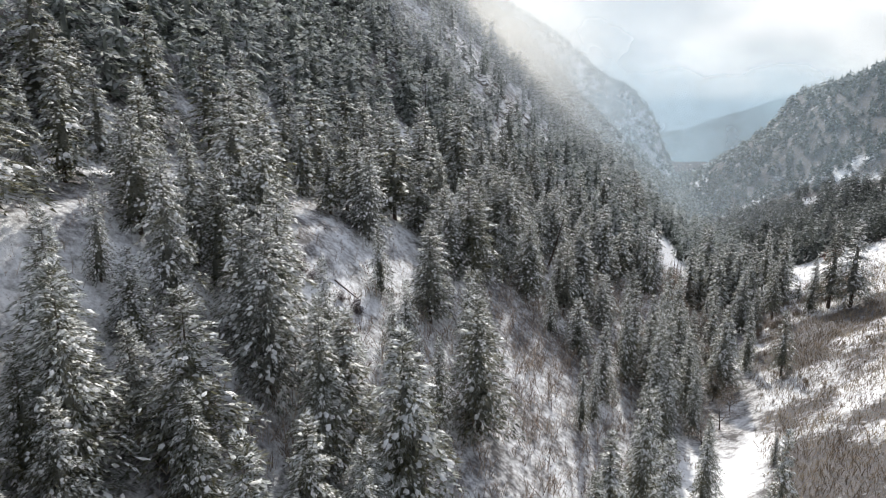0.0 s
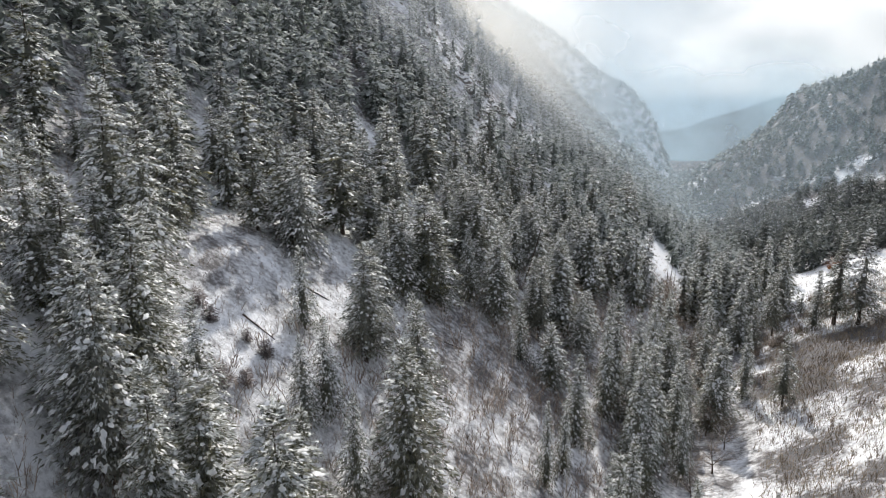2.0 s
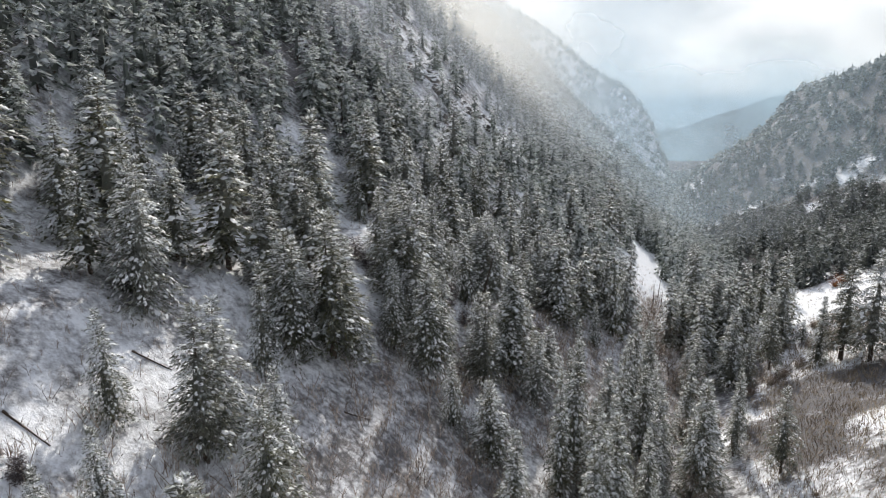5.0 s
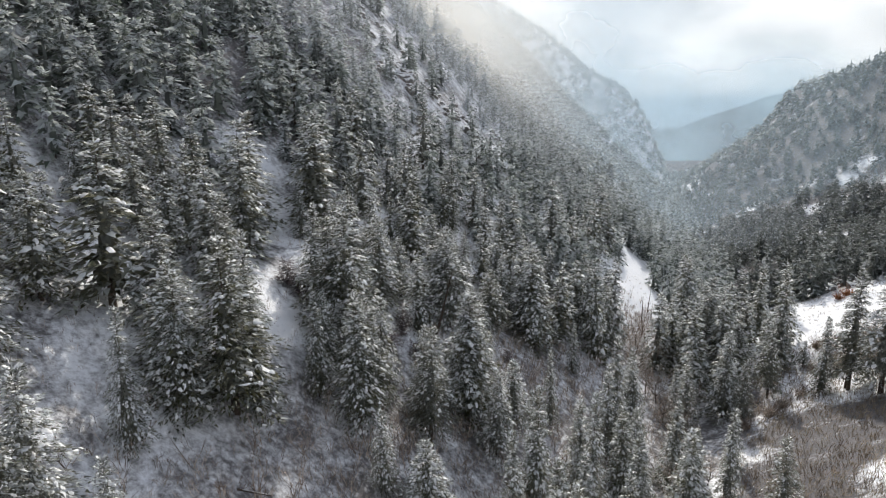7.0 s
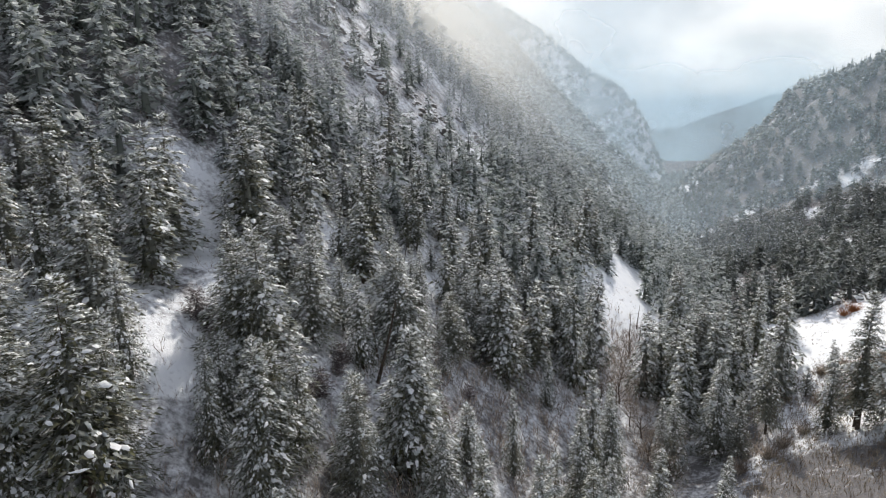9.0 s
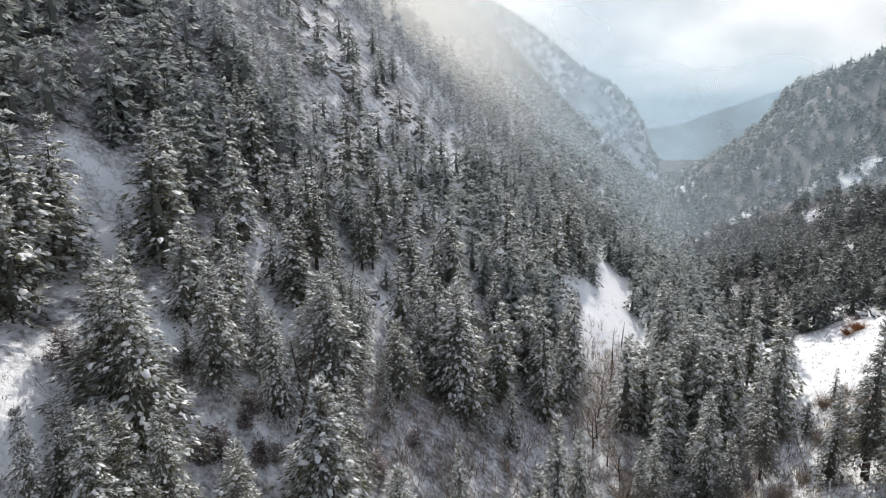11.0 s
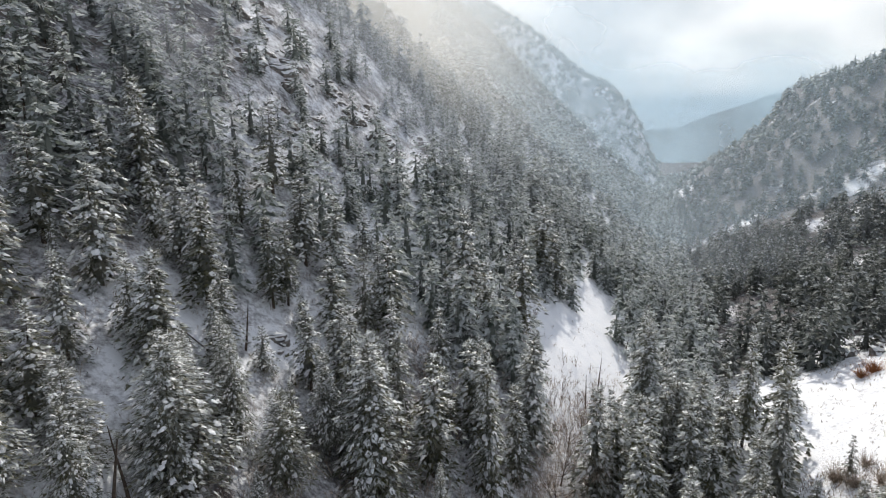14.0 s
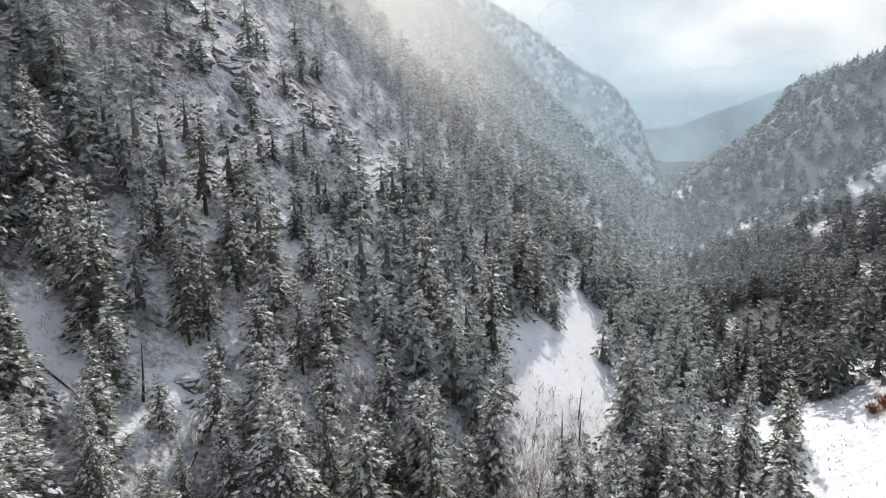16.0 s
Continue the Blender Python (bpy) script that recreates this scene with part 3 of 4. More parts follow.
def slim(x, y):
    """Which kinds grow where: spires in the canyon bottom, broad firs on the slope."""
    if x > float(creek_x(y)) + 12:
        return (3, 7, 5)
    return (5, 5, 1, 5) if x > float(creek_x(y)) - 22 else (0, 1, 2, 3, 4, 6, 7, 0, 2)


for x_, y_, h_ in STANDS:
    some = slim(x_, y_)
    plant_conifer(some[rt.randint(len(some))], x_, y_, h_, rt.uniform(0, 6.28))

taken = np.array([(x, y) for x, y, h in STANDS])


def lone(x, y, least):
    """Which of the places keep clear of the trees that stand already."""
    return np.array([np.min(np.hypot(taken[:, 0] - a, taken[:, 1] - b)) > least for a, b in zip(x, y)])


tx, ty = scatter(-150, 40, 6, 300, 5.4, wood, 21)
free = lone(tx, ty, 5.2) & ~((np.abs(tx + 15) < 7) & (ty > 170) & (ty < 202)) & ~((np.abs(tx + 27.5) < 8) & (ty > 196) & (ty < 240))
tx, ty = tx[free], ty[free]
order = np.argsort(np.hypot(tx, np.maximum(0.4 * np.abs(tx), ty - 150)))
near_i, rest_i = order[:145], order[145:]
for q_ in near_i:
    some = slim(tx[q_], ty[q_])
    plant_conifer(some[rt.randint(len(some))], tx[q_], ty[q_], float(np.clip(rt.normal(16, 3.5), 7, 23)) * float(1 - 0.4 * crags(tx[q_], ty[q_])), rt.uniform(0, 6.28))


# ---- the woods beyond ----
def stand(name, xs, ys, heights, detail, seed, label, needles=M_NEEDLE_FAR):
    """Many trees joined in one mesh of needles and snow."""
    r = np.random.RandomState(seed)
    kinds = []
    boughs, sprigs, clumps, snow, size = detail
    for k in range(6):
        tris, frost_light, mound = conifer(seed + k, 18.0, (4.6, 3.8, 5.0, 4.0, 4.8, 3.6)[k], boughs, sprigs, clumps, snow * (1.15, 0.8, 1.0, 1.3, 0.65, 0.9)[k], 0.05, 0.6, size, 0.84)
        post = np.array([[0, 0.22, 0], [0.19, -0.11, 0], [0, 0, 12.5], [0.19, -0.11, 0], [-0.19, -0.11, 0], [0, 0, 12.5]]).reshape(2, 3, 3)
        v = np.concatenate([tris, mound[:, FAN5].reshape(-1, 3, 3), post]).reshape(-1, 3) / 18
        kinds.append((v, np.arange(len(v)).reshape(-1, 3), np.repeat([0, 1, 2], [len(tris), 5 * len(mound), 2]), np.concatenate([frost_light.ravel(), np.zeros(len(v) - frost_light.size)])))
    zs = land(xs, ys)
    V, F, I, H, T, base = [], [], [], [], [], 0
    pick, turn = r.randint(6, size=len(xs)), r.uniform(0, 6.28, len(xs))
    for k, (v, f, i, frosty) in enumerate(kinds):
        m = np.flatnonzero(pick == k)
        c, s = np.cos(turn[m])[:, None], np.sin(turn[m])[:, None]
        h = heights[m][:, None]
        p = np.stack([(v[None, :, 0] * c - v[None, :, 1] * s) * h + xs[m][:, None], (v[None, :, 0] * s + v[None, :, 1] * c) * h + ys[m][:, None],
                      v[None, :, 2] * h + zs[m][:, None] - 0.3], -1)
        V.append(p.reshape(-1, 3))
        F.append((f[None] + base + (np.arange(len(m)) * len(v))[:, None, None]).reshape(-1, 3))
        I.append(np.tile(i, len(m)))
        H.append(np.tile(frosty, len(m)))
        T.append(np.repeat(r.uniform(0.62, 1.45, len(m)), len(v)))
        base += len(m) * len(v)
    me = mesh_object(name, np.concatenate(V), np.concatenate(F), [needles, M_SNOW, M_BARK], np.concatenate(I))
    me.attributes.new("frost_light", "FLOAT", "POINT").data.foreach_set("value", np.concatenate(H).astype(np.float32))
    me.attributes.new("tree_tone", "FLOAT", "POINT").data.foreach_set("value", np.concatenate(T).astype(np.float32))
    return tagged(new(name, me), label, "forest", kind="stuff")


def tall(n, seed, mean=16, dev=3):
    return np.clip(np.random.RandomState(seed).normal(mean, dev, n), 7, 25)


mx, my = scatter(-330, 75, 300, 430, 6.6, wood, 31)
lx, ly = scatter(-330, -150, 50, 300, 6.6, wood, 32)
mx, my = np.concatenate([tx[rest_i], mx, lx]), np.concatenate([ty[rest_i], my, ly])
away = mx > creek_x(my) + 14
ox, oy, mx, my = mx[away], my[away], mx[~away], my[~away]
# frost raised well above the near firs' to colour in haze as well
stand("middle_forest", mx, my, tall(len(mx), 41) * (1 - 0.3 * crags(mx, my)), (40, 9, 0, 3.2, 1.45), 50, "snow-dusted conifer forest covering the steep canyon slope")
fx, fy = scatter(-700, 160, 430, 900, 8.4, wood, 33)
away = fx > creek_x(fy) + 10
ox, oy, fx, fy = np.concatenate([ox, fx[away]]), np.concatenate([oy, fy[away]]), fx[~away], fy[~away]
def mouth(x, y):
    """Chance of a tree on the ledges beside the canyon's mouth."""
    gap = step(bumps(x + 0.4 * y, 1.6 * y, 30, 14), -0.55, -0.1) * step(bumps(x, y, 17, 15), -0.7, -0.1)
    return 0.92 * gap * step(x - creek_x(y), 12, 18) * step(y, 296, 306) * in_view(x, y, 0, 14)


cx_, cy_ = scatter(-40, 110, 296, 520, 6.2, mouth, 37)
stand("canyon_mouth_grove", cx_, cy_, tall(len(cx_), 46, 15), (36, 9, 0, 0.65, 1.5), 100, "dark conifers scattered over snowy ledges beside the meadow", M_NEEDLE_DARK)
ox, oy = ox[oy >= 460], oy[oy >= 460]
stand("sunny_slope_forest", ox, oy, tall(len(ox), 44, 12), (24, 5, 0, 0.5, 2.4), 80, "dark conifers with little snow scattered over the opposite slope", M_NEEDLE_DARK)
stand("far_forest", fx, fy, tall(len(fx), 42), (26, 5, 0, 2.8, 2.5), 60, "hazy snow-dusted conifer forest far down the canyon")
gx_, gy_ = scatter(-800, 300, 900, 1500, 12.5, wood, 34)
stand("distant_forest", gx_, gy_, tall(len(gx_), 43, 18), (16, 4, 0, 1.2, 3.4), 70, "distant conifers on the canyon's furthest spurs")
gx_, gy_ = scatter(-1500, -200, 1650, 3300, 26, lambda x, y: 0.9 * step(bumps(x, y, 190, 26), -0.1, 0.35), 35)
stand("basin_woods", gx_, gy_, tall(len(gx_), 45, 17), (14, 2, 0, 0.3, 3.6), 90, "dark patches of trees on the flat basin beyond the canyon")


# ---- brush, dry grass and bare bushes ----
def brush(name, xs, ys, heights, stems, mat, seed, label, lean=0.35, width=0.022):
    """Clumps of thin forked stems, joined: nobody could count them."""
    r = np.random.RandomState(seed)
    n = len(xs)
    b = np.stack([xs, ys, land(xs, ys) - 0.1], -1)[:, None]
    h = (heights[:, None] * r.uniform(0.5, 1.1, (n, stems)))[..., None]
    out = r.normal(0, lean, (n, stems, 3))
    out[..., 2] = 1
    foot = b + r.normal(0, 0.22, (n, stems, 3)) * np.array([1, 1, 0.1]) * heights[:, None, None] ** 0.5
    mid = foot + out * h * 0.55 + r.normal(0, 0.05, out.shape) * h
    tip = mid + (out + r.normal(0, 0.35, out.shape)) * h * 0.5
    forks = [mid + (out + r.normal(0, 0.55, out.shape)) * h * r.uniform(0.25, 0.5) for _ in range(3)]
    w = unit(r.normal(0, 1, out.shape) * np.array([1, 1, 0.15])) * width * h ** 0.5
    v = np.stack([foot - w, foot + w, mid - 0.7 * w, mid + 0.7 * w, tip, *forks], 2).reshape(-1, 3)
    f = np.array([[0, 1, 3], [0, 3, 2], [2, 3, 4], [2, 3, 5], [2, 3, 6], [2, 3, 7]])
    faces = (np.arange(n * stems)[:, None, None] * 8 + f[None]).reshape(-1, 3)
    return tagged(new(name, mesh_object(name, v, faces, [mat])), label, "brush", kind="stuff")


def gully(x, y):
    d = creek_x(y) - x
    g = step(d, -2, 8) * (1 - step(d, 34, 52)) * step(y, 20, 40) * (1 - step(y, 250, 300))
    spots = 0.5 + 0.5 * bumps(x, y, 9, 21)
    return (0.25 + 0.75 * spots) * g * (1 - track(x, y)) * (1 - 0.8 * patch(x, y)) * in_view(x, y, 0, 4)


bx, by = scatter(-75, 0, 20, 300, 1.45, lambda x, y: 0.9 * gully(x, y), 81)
brush("gully_brush", bx, by, np.random.RandomState(1).uniform(1.0, 3.4, len(bx)), 8, M_TWIG, 82, "grey-brown leafless brush growing in the snowy gully", 0.35, 0.030)
bx, by = scatter(-5, 40, 60, 245, 0.85, lambda x, y: 0.95 * step(x - creek_x(y), 9, 15) * (1 - track(x, y)) * (0.65 + 0.35 * step(bumps(x, y, 8, 22), -0.5, 0.3)) * in_view(x, y, 0, 3), 83)
brush("meadow_brush", bx, by, np.random.RandomState(2).uniform(0.6, 1.7, len(bx)), 4, M_GRASS, 84, "pale dry weeds standing in the snow of the meadow", 0.3, 0.040)
bx, by = scatter(-130, -30, 30, 330, 1.6, lambda x, y: (0.50 + 0.45 * step(bumps(x, y, 12, 23), -0.3, 0.5)) * (1 - 0.85 * patch(x, y)) * (1 - 0.4 * clearing(x, y) * step(y, 105, 120)) * in_view(x, y, 0, 4), 85)
brush("slope_brush", bx, by, np.random.RandomState(3).uniform(0.5, 2.1, len(bx)), 4, M_TWIG, 86, "low leafless shrubs poking through the slope's snow")
bx, by = scatter(-110, 110, 300, 620, 4.8, lambda x, y: 0.8 * step(x - creek_x(y), -8, 4) * in_view(x, y, 0, 10), 87)
brush("valley_brush", bx, by, np.random.RandomState(4).uniform(1.3, 4.2, len(bx)), 7, M_THICKET, 88, "purple-brown leafless thickets on the canyon's far side", 0.4, 0.03)
bx, by = scatter(-6, 42, 243, 302, 0.9, lambda x, y: (0.10 + 0.5 * step(bumps(x, y, 5, 27), 0.0, 0.5)) * step(x - creek_x(y), 16, 24) * in_view(x, y, 0, 3), 89)
brush("meadow_tufts", bx, by, np.random.RandomState(5).uniform(0.25, 0.8, len(bx)), 4, M_GRASS, 91, "low tufts of dry grass breaking through the meadow's snow", 0.4, 0.05)
bx, by = scatter(-115, -40, 60, 270, 1.5, lambda x, y: 0.28 * in_view(x, y, 0, 3), 92)
brush("forest_litter", bx, by, np.random.RandomState(6).uniform(0.12, 0.5, len(bx)), 3, M_THICKET, 93, "fallen twigs and low dead stems lying on the shaded snow", 0.9, 0.07)


# ---- bare trees, snags, logs, rocks ----
def part(name, me, parent, label=""):
    o = new(name, me)
    o.parent = parent
    return tagged(o, label)


def tubes(name, paths, mat, sides=5):
    """Tapered round limbs, each a run of (point, radius)."""
    V, Q, base = [], [], 0
    a = np.arange(sides) * 2 * np.pi / sides
    for path in paths:
        p = np.array([q[0] for q in path], float)
        rad = np.array([q[1] for q in path])
        t = unit(np.gradient(p, axis=0))
        x = unit(np.cross(t, np.array([0.31, 0.95, 0.05])))
        y = np.cross(t, x)
        ring = p[:, None] + rad[:, None, None] * (np.cos(a)[None, :, None] * x[:, None] + np.sin(a)[None, :, None] * y[:, None])
        i = base + np.arange(len(p) * sides).reshape(len(p), sides)
        j = np.roll(i, -1, 1)
        V.append(ring.reshape(-1, 3))
        Q.append(np.stack([i[:-1], j[:-1], j[1:], i[1:]], -1).reshape(-1, 4))
        base += ring.shape[0] * sides
    return mesh_object(name, np.concatenate(V), np.concatenate(Q), [mat], smooth=True)


def limb(r, start, way, length, radius, bend=0.18, steps=5, rise=0.12):
    p, d, out = np.array(start, float), unit(np.array(way, float)), []
    for k in range(steps):
        out.append((p.copy(), radius * (1 - 0.8 * k / (steps - 1))))
        d = unit(d + r.normal(0, bend, 3) + np.array([0, 0, rise]))
        p = p + d * length / (steps - 1)
    return out


def bare_tree(x, y, height, seed, label):
    """A leafless broad-leaved tree: trunk, spreading limbs and fine twigs."""
    r = np.random.RandomState(seed)
    tree = new("bare_tree")
    tree.location = (x, y, float(land(x, y)) - 0.2)
    trunk = limb(r, (0, 0, 0), (r.normal(0, 0.1), r.normal(0, 0.1), 1), height * 0.55, 0.02 * height, 0.07, 6)
    limbs, twigs = [], []
    for k in range(13):
        q, rad = trunk[2 + k % 4]
        az = k * 2.4 + r.normal(0, 0.3)
        m = limb(r, q, (math.cos(az), math.sin(az), r.uniform(0.5, 1.3)), height * r.uniform(0.35, 0.55), rad * 0.55)
        limbs.append(m)
        for j in range(9):
            q2, rad2 = m[1 + j % 4]
            w = limb(r, q2, np.array(m[-1][0]) - np.array(m[0][0]) + r.normal(0, 0.32 * height * 0.5, 3), height * r.uniform(0.14, 0.26), max(0.02, rad2 * 0.45), 0.3, 4)
            twigs.append(w)
            for _ in range(3):
                q3, rad3 = w[r.randint(1, 4)]
                twigs.append(limb(r, q3, r.normal(0, 1, 3) + np.array([0, 0, 0.6]), height * r.uniform(0.06, 0.12), 0.018, 0.3, 3))
    part("trunk", tubes("trunk", [trunk], M_BARK, 7), tree)
    for m in limbs:
        part("limb", tubes("limb", [m], M_BARK, 5), tree)
    tagged(part("twig_work", tubes("twig_work", twigs, M_TWIG, 3), tree, "fine brown leafless twigs"), kind="stuff")
    return tagged(tree, label, "tree", "leafless trees by the creek")


for x_, y_, h_, s_ in [(-14.7, 198, 13, 3), (-29, 224, 11, 4), (-26, 234, 11, 5), (-33, 243, 9, 6), (-31, 232, 10, 7), (-19, 206, 9, 8), (-22, 214, 10, 9),
                       (-12, 186, 9, 10), (-33, 252, 8, 11), (-28.7, 219.7, 12, 12), (-25, 216.5, 9, 13), (-32, 217, 8, 14), (-8, 118, 8, 15), (-6, 131, 9, 16), (-9, 150, 9, 17), (-6.5, 160, 8, 18),
                       (-11, 170, 10, 19), (-7, 179, 8, 20), (-5, 143, 7, 21)]:
    bare_tree(x_, y_, h_, s_, "leafless grey-brown tree with a spreading twiggy crown by the creek")


def snag(x, y, height, seed, tilt=0.0, turn=0.0):
    """A dead standing trunk with a few broken stubs."""
    r = np.random.RandomState(seed)
    o = new("dead_trunk")
    o.location, o.rotation_euler = (x, y, float(land(x, y)) - 0.2), (0, radians(tilt), radians(turn))
    path = limb(r, (0, 0, 0), (0, 0, 1), height, 0.019 * height + 0.05, 0.02, 7, 0)
    part("trunk", tubes("trunk", [path], M_BARK, 7), o)
    for k in range(7):
        q, rad = path[r.randint(2, 6)]
        az = r.uniform(0, 6.28)
        part("stub", tubes("stub", [limb(r, q, (math.cos(az), math.sin(az), -0.1), r.uniform(0.5, 1.6), rad * 0.35, 0.1, 3, 0)], M_BARK, 4), o)
    return tagged(o, "dead standing conifer trunk, dark and nearly branchless, in snow", "dead tree", "dead trunks on the slope")


for x_, y_, h_, s_, t_, u_ in [(-36, 277.7, 8, 1, 3, 0), (-35, 263, 9, 2, -3, 40), (-39, 323.6, 8, 3, 12, 0), (-110.3, 192.5, 14, 4, 0, 0), (-54.3, 162.3, 15, 5, 16, 10),
                               (-56.8, 175.4, 9, 6, 8, 20), (-72.3, 199.2, 9, 7, 10, 0), (-33.5, 270, 7, 8, 2, 0), (-58, 168, 10, 9, -6, 30)]:
    snag(x_, y_, h_, s_, t_, u_)


def log(x0, y0, x1, y1, rad, seed):
    """A fallen trunk lying on the snow, with snow along its back."""
    r = np.random.RandomState(seed)
    o = new("fallen_log")
    t = np.linspace(0, 1, 9)
    xs, ys = x0 + (x1 - x0) * t, y0 + (y1 - y0) * t
    line = np.interp(t, [0, 1], [float(land(x0, y0)), float(land(x1, y1))])
    zs = 0.3 * line + 0.7 * land(xs, ys) + rad * 0.5
    o.location = (x0, y0, float(zs[0]))
    p = np.stack([xs - x0, ys - y0, zs - zs[0]], -1)
    part("trunk", tubes("trunk", [[(q, rad * (1 - 0.55 * k)) for q, k in zip(p, t)]], M_BARK, 8), o)
    cap = p[1:-1] + np.array([0, 0, rad * 0.62])
    part("snow_cap", tubes("snow_cap", [[(q, rad * 0.6 * (1 - 0.5 * k) * r.uniform(0.7, 1.1)) for q, k in zip(cap, t[1:-1])]], M_SNOW, 6), o, "strip of white snow on the log")
    for k in range(4):
        q = p[r.randint(2, 8)]
        part("stub", tubes("stub", [limb(r, q, r.normal(0, 1, 3) + np.array([0, 0, 0.8]), 1.1, rad * 0.25, 0.1, 3, 0)], M_BARK, 4), o)
    return tagged(o, "dark fallen conifer log lying on the snowy slope", "log", "fallen logs on the slope")


for q_ in [(-57.5, 73, -54, 74.6, 0.14, 1), (-83, 113, -80, 117, 0.14, 2), (-80, 191, -72, 193, 0.24, 3), (-70, 186, -66.5, 178, 0.18, 4), (-61, 88, -58, 90.5, 0.13, 5),
           (-64, 200, -60, 193, 0.2, 6), (-48, 108, -46, 111, 0.13, 7), (-50, 96, -46, 92, 0.2, 8)]:
    log(*q_)

M_ROCK = material("grey_crag_rock", (0.085, 0.080, 0.076), 0.9, (0.23, 0.21, 0.19), 0.8, bump=0.9, bump_scale=2.5)


def rock_mesh(name, size, seed, cap=False):
    """A broken angular block; its cap is the snow that rests on the upper faces."""
    r = np.random.RandomState(seed)
    bm = bmesh.new()
    bmesh.ops.create_icosphere(bm, subdivisions=3, radius=1.0)
    axes = np.array([[1, 0, 0], [-1, 0, 0], [0, 1, 0], [0, -1, 0], [0, 0, 1], [0.7, -0.7, 0.2], [-0.7, -0.7, 0.3], [0, -0.7, 0.7]])
    planes = unit(axes + r.normal(0, 0.22, axes.shape))
    cut = r.uniform(0.5, 0.85, len(axes))
    for v in bm.verts:
        c = np.array(v.co)
        for n, k in zip(planes, cut):
            over = c @ n - k
            if over > 0:
                c = c - n * over
        c = c * np.array(size) * (1 + 0.05 * math.sin(7 * c[0] + 5 * c[2] + seed))
        c[:2] *= 1 + 0.16 * (math.floor(3.3 * c[2] + 0.8 * math.sin(2 * c[0] + seed)) % 2)
        c += r.normal(0, 0.05, 3)
        v.co = c
    bm.normal_update()
    if cap:
        bmesh.ops.delete(bm, geom=[f for f in bm.faces if f.normal.z < 0.45], context="FACES")
        for v in bm.verts:
            v.co.z += 0.12 * size[2] * (0.4 if v.is_boundary else 1.0)
            v.co.x, v.co.y = v.co.x * 1.01, v.co.y * 1.01
    me = bpy.data.meshes.new(name)
    bm.to_mesh(me)
    bm.free()
    me.materials.append(M_SNOW if cap else M_ROCK)
    return me


ROCKS = [(rock_mesh("stone", sz, n), rock_mesh("snow_cap", sz, n, True)) for n, sz in enumerate([(3.0, 1.7, 1.6), (1.9, 1.6, 2.3), (3.8, 1.6, 1.4), (1.5, 1.1, 1.0), (4.0, 2.2, 2.6)])]


def rock(x, y, k, scale, turn):
    o = new("rock_outcrop" if scale > 0.9 else "boulder")
    o.location, o.rotation_euler, o.scale = (x, y, float(land(x, y)) - 0.35 * scale), (0, 0, turn), (scale,) * 3
    part("stone", ROCKS[k][0], o)
    part("snow_cap", ROCKS[k][1], o, "snow lying on the rock")
    return tagged(o, "dark grey broken crag with snow on its ledges" if scale > 0.9 else "small snow-capped boulder on the slope", "rock", "rocks of the slope")


rr = np.random.RandomState(17)
for cx_, cy_, n_r, sp_ in [(-119, 296, 11, 6), (-116, 305, 8, 6), (-135, 262, 10, 8), (-133, 276, 10, 7), (-117, 335, 7, 7), (-124, 380, 7, 9), (-109, 324, 6, 5), (-100, 284, 5, 4),
                           (-145, 290, 8, 9), (-128, 200, 6, 6), (-145, 212, 6, 8), (24, 306, 7, 4), (28, 320, 5, 5), (-88, 132, 2, 3), (-110, 258, 6, 6)]:
    for _ in range(int(2.3 * n_r)):
        rock(cx_ + rr.normal(0, sp_), cy_ + rr.normal(0, sp_), rr.randint(5), rr.uniform(0.25, 1.15) ** 1.3, rr.uniform(-0.5, 0.5) + 1.6)
rock(-72.7, 206.6, 0, 0.9, 0.4)
rock(-70.5, 204.5, 3, 0.7, 1.4)


def bush(x, y, height, mat, seed, label):
    """A dense leafless bush: many fine stems from one foot."""
    r = np.random.RandomState(seed)
    o = new("bush")
    o.location = (x, y, float(land(x, y)) - 0.1)
    n = int(60 * height)
    w = r.normal(0, 0.8, (n, 3))
    w[:, 2] = 1
    stems = [limb(r, r.normal(0, 0.12 * height, 3) * np.array([1, 1, 0]), w[k], height * r.uniform(0.35, 1.1), 0.03, 0.25, 4, 0.05) for k in range(n)]
    tagged(part("stem_work", tubes("stem_work", stems, mat, 3), o), kind="stuff")
    return tagged(o, label, "bush")


BRUSHY = [(-70.7, 142.8, 3.9), (-61.8, 148.7, 4.2), (-56.1, 150.5, 3.7), (-67.3, 147.9, 3.0), (-45.9, 168.3, 3.2), (-58.3, 158.3, 3.2), (-53.5, 154.5, 2.8), (-64.8, 143.1, 3.0), (-46.4, 179.4, 2.5), (-54.7, 177.2, 2.0), (-59.8, 68.4, 2.1), (-57.4, 67.9, 1.9), (-54.3, 70.3, 1.5), (-50.4, 62.8, 2.2), (-49.7, 65.5, 1.9), (-52.1, 71.0, 2.0)]
for x_, y_, h_ in [(19.0, 287.6, 3.6), (21.2, 289, 4.4)]:
    bush(x_, y_, h_, M_RUST, int(h_ * 10), "rust-brown leafy bush at the edge of the snowy meadow")
plant_conifer(7, 13.2, 240.5, 8.5, 0.6)
plant_conifer(7, 8.5, 232, 7.0, 2.6)
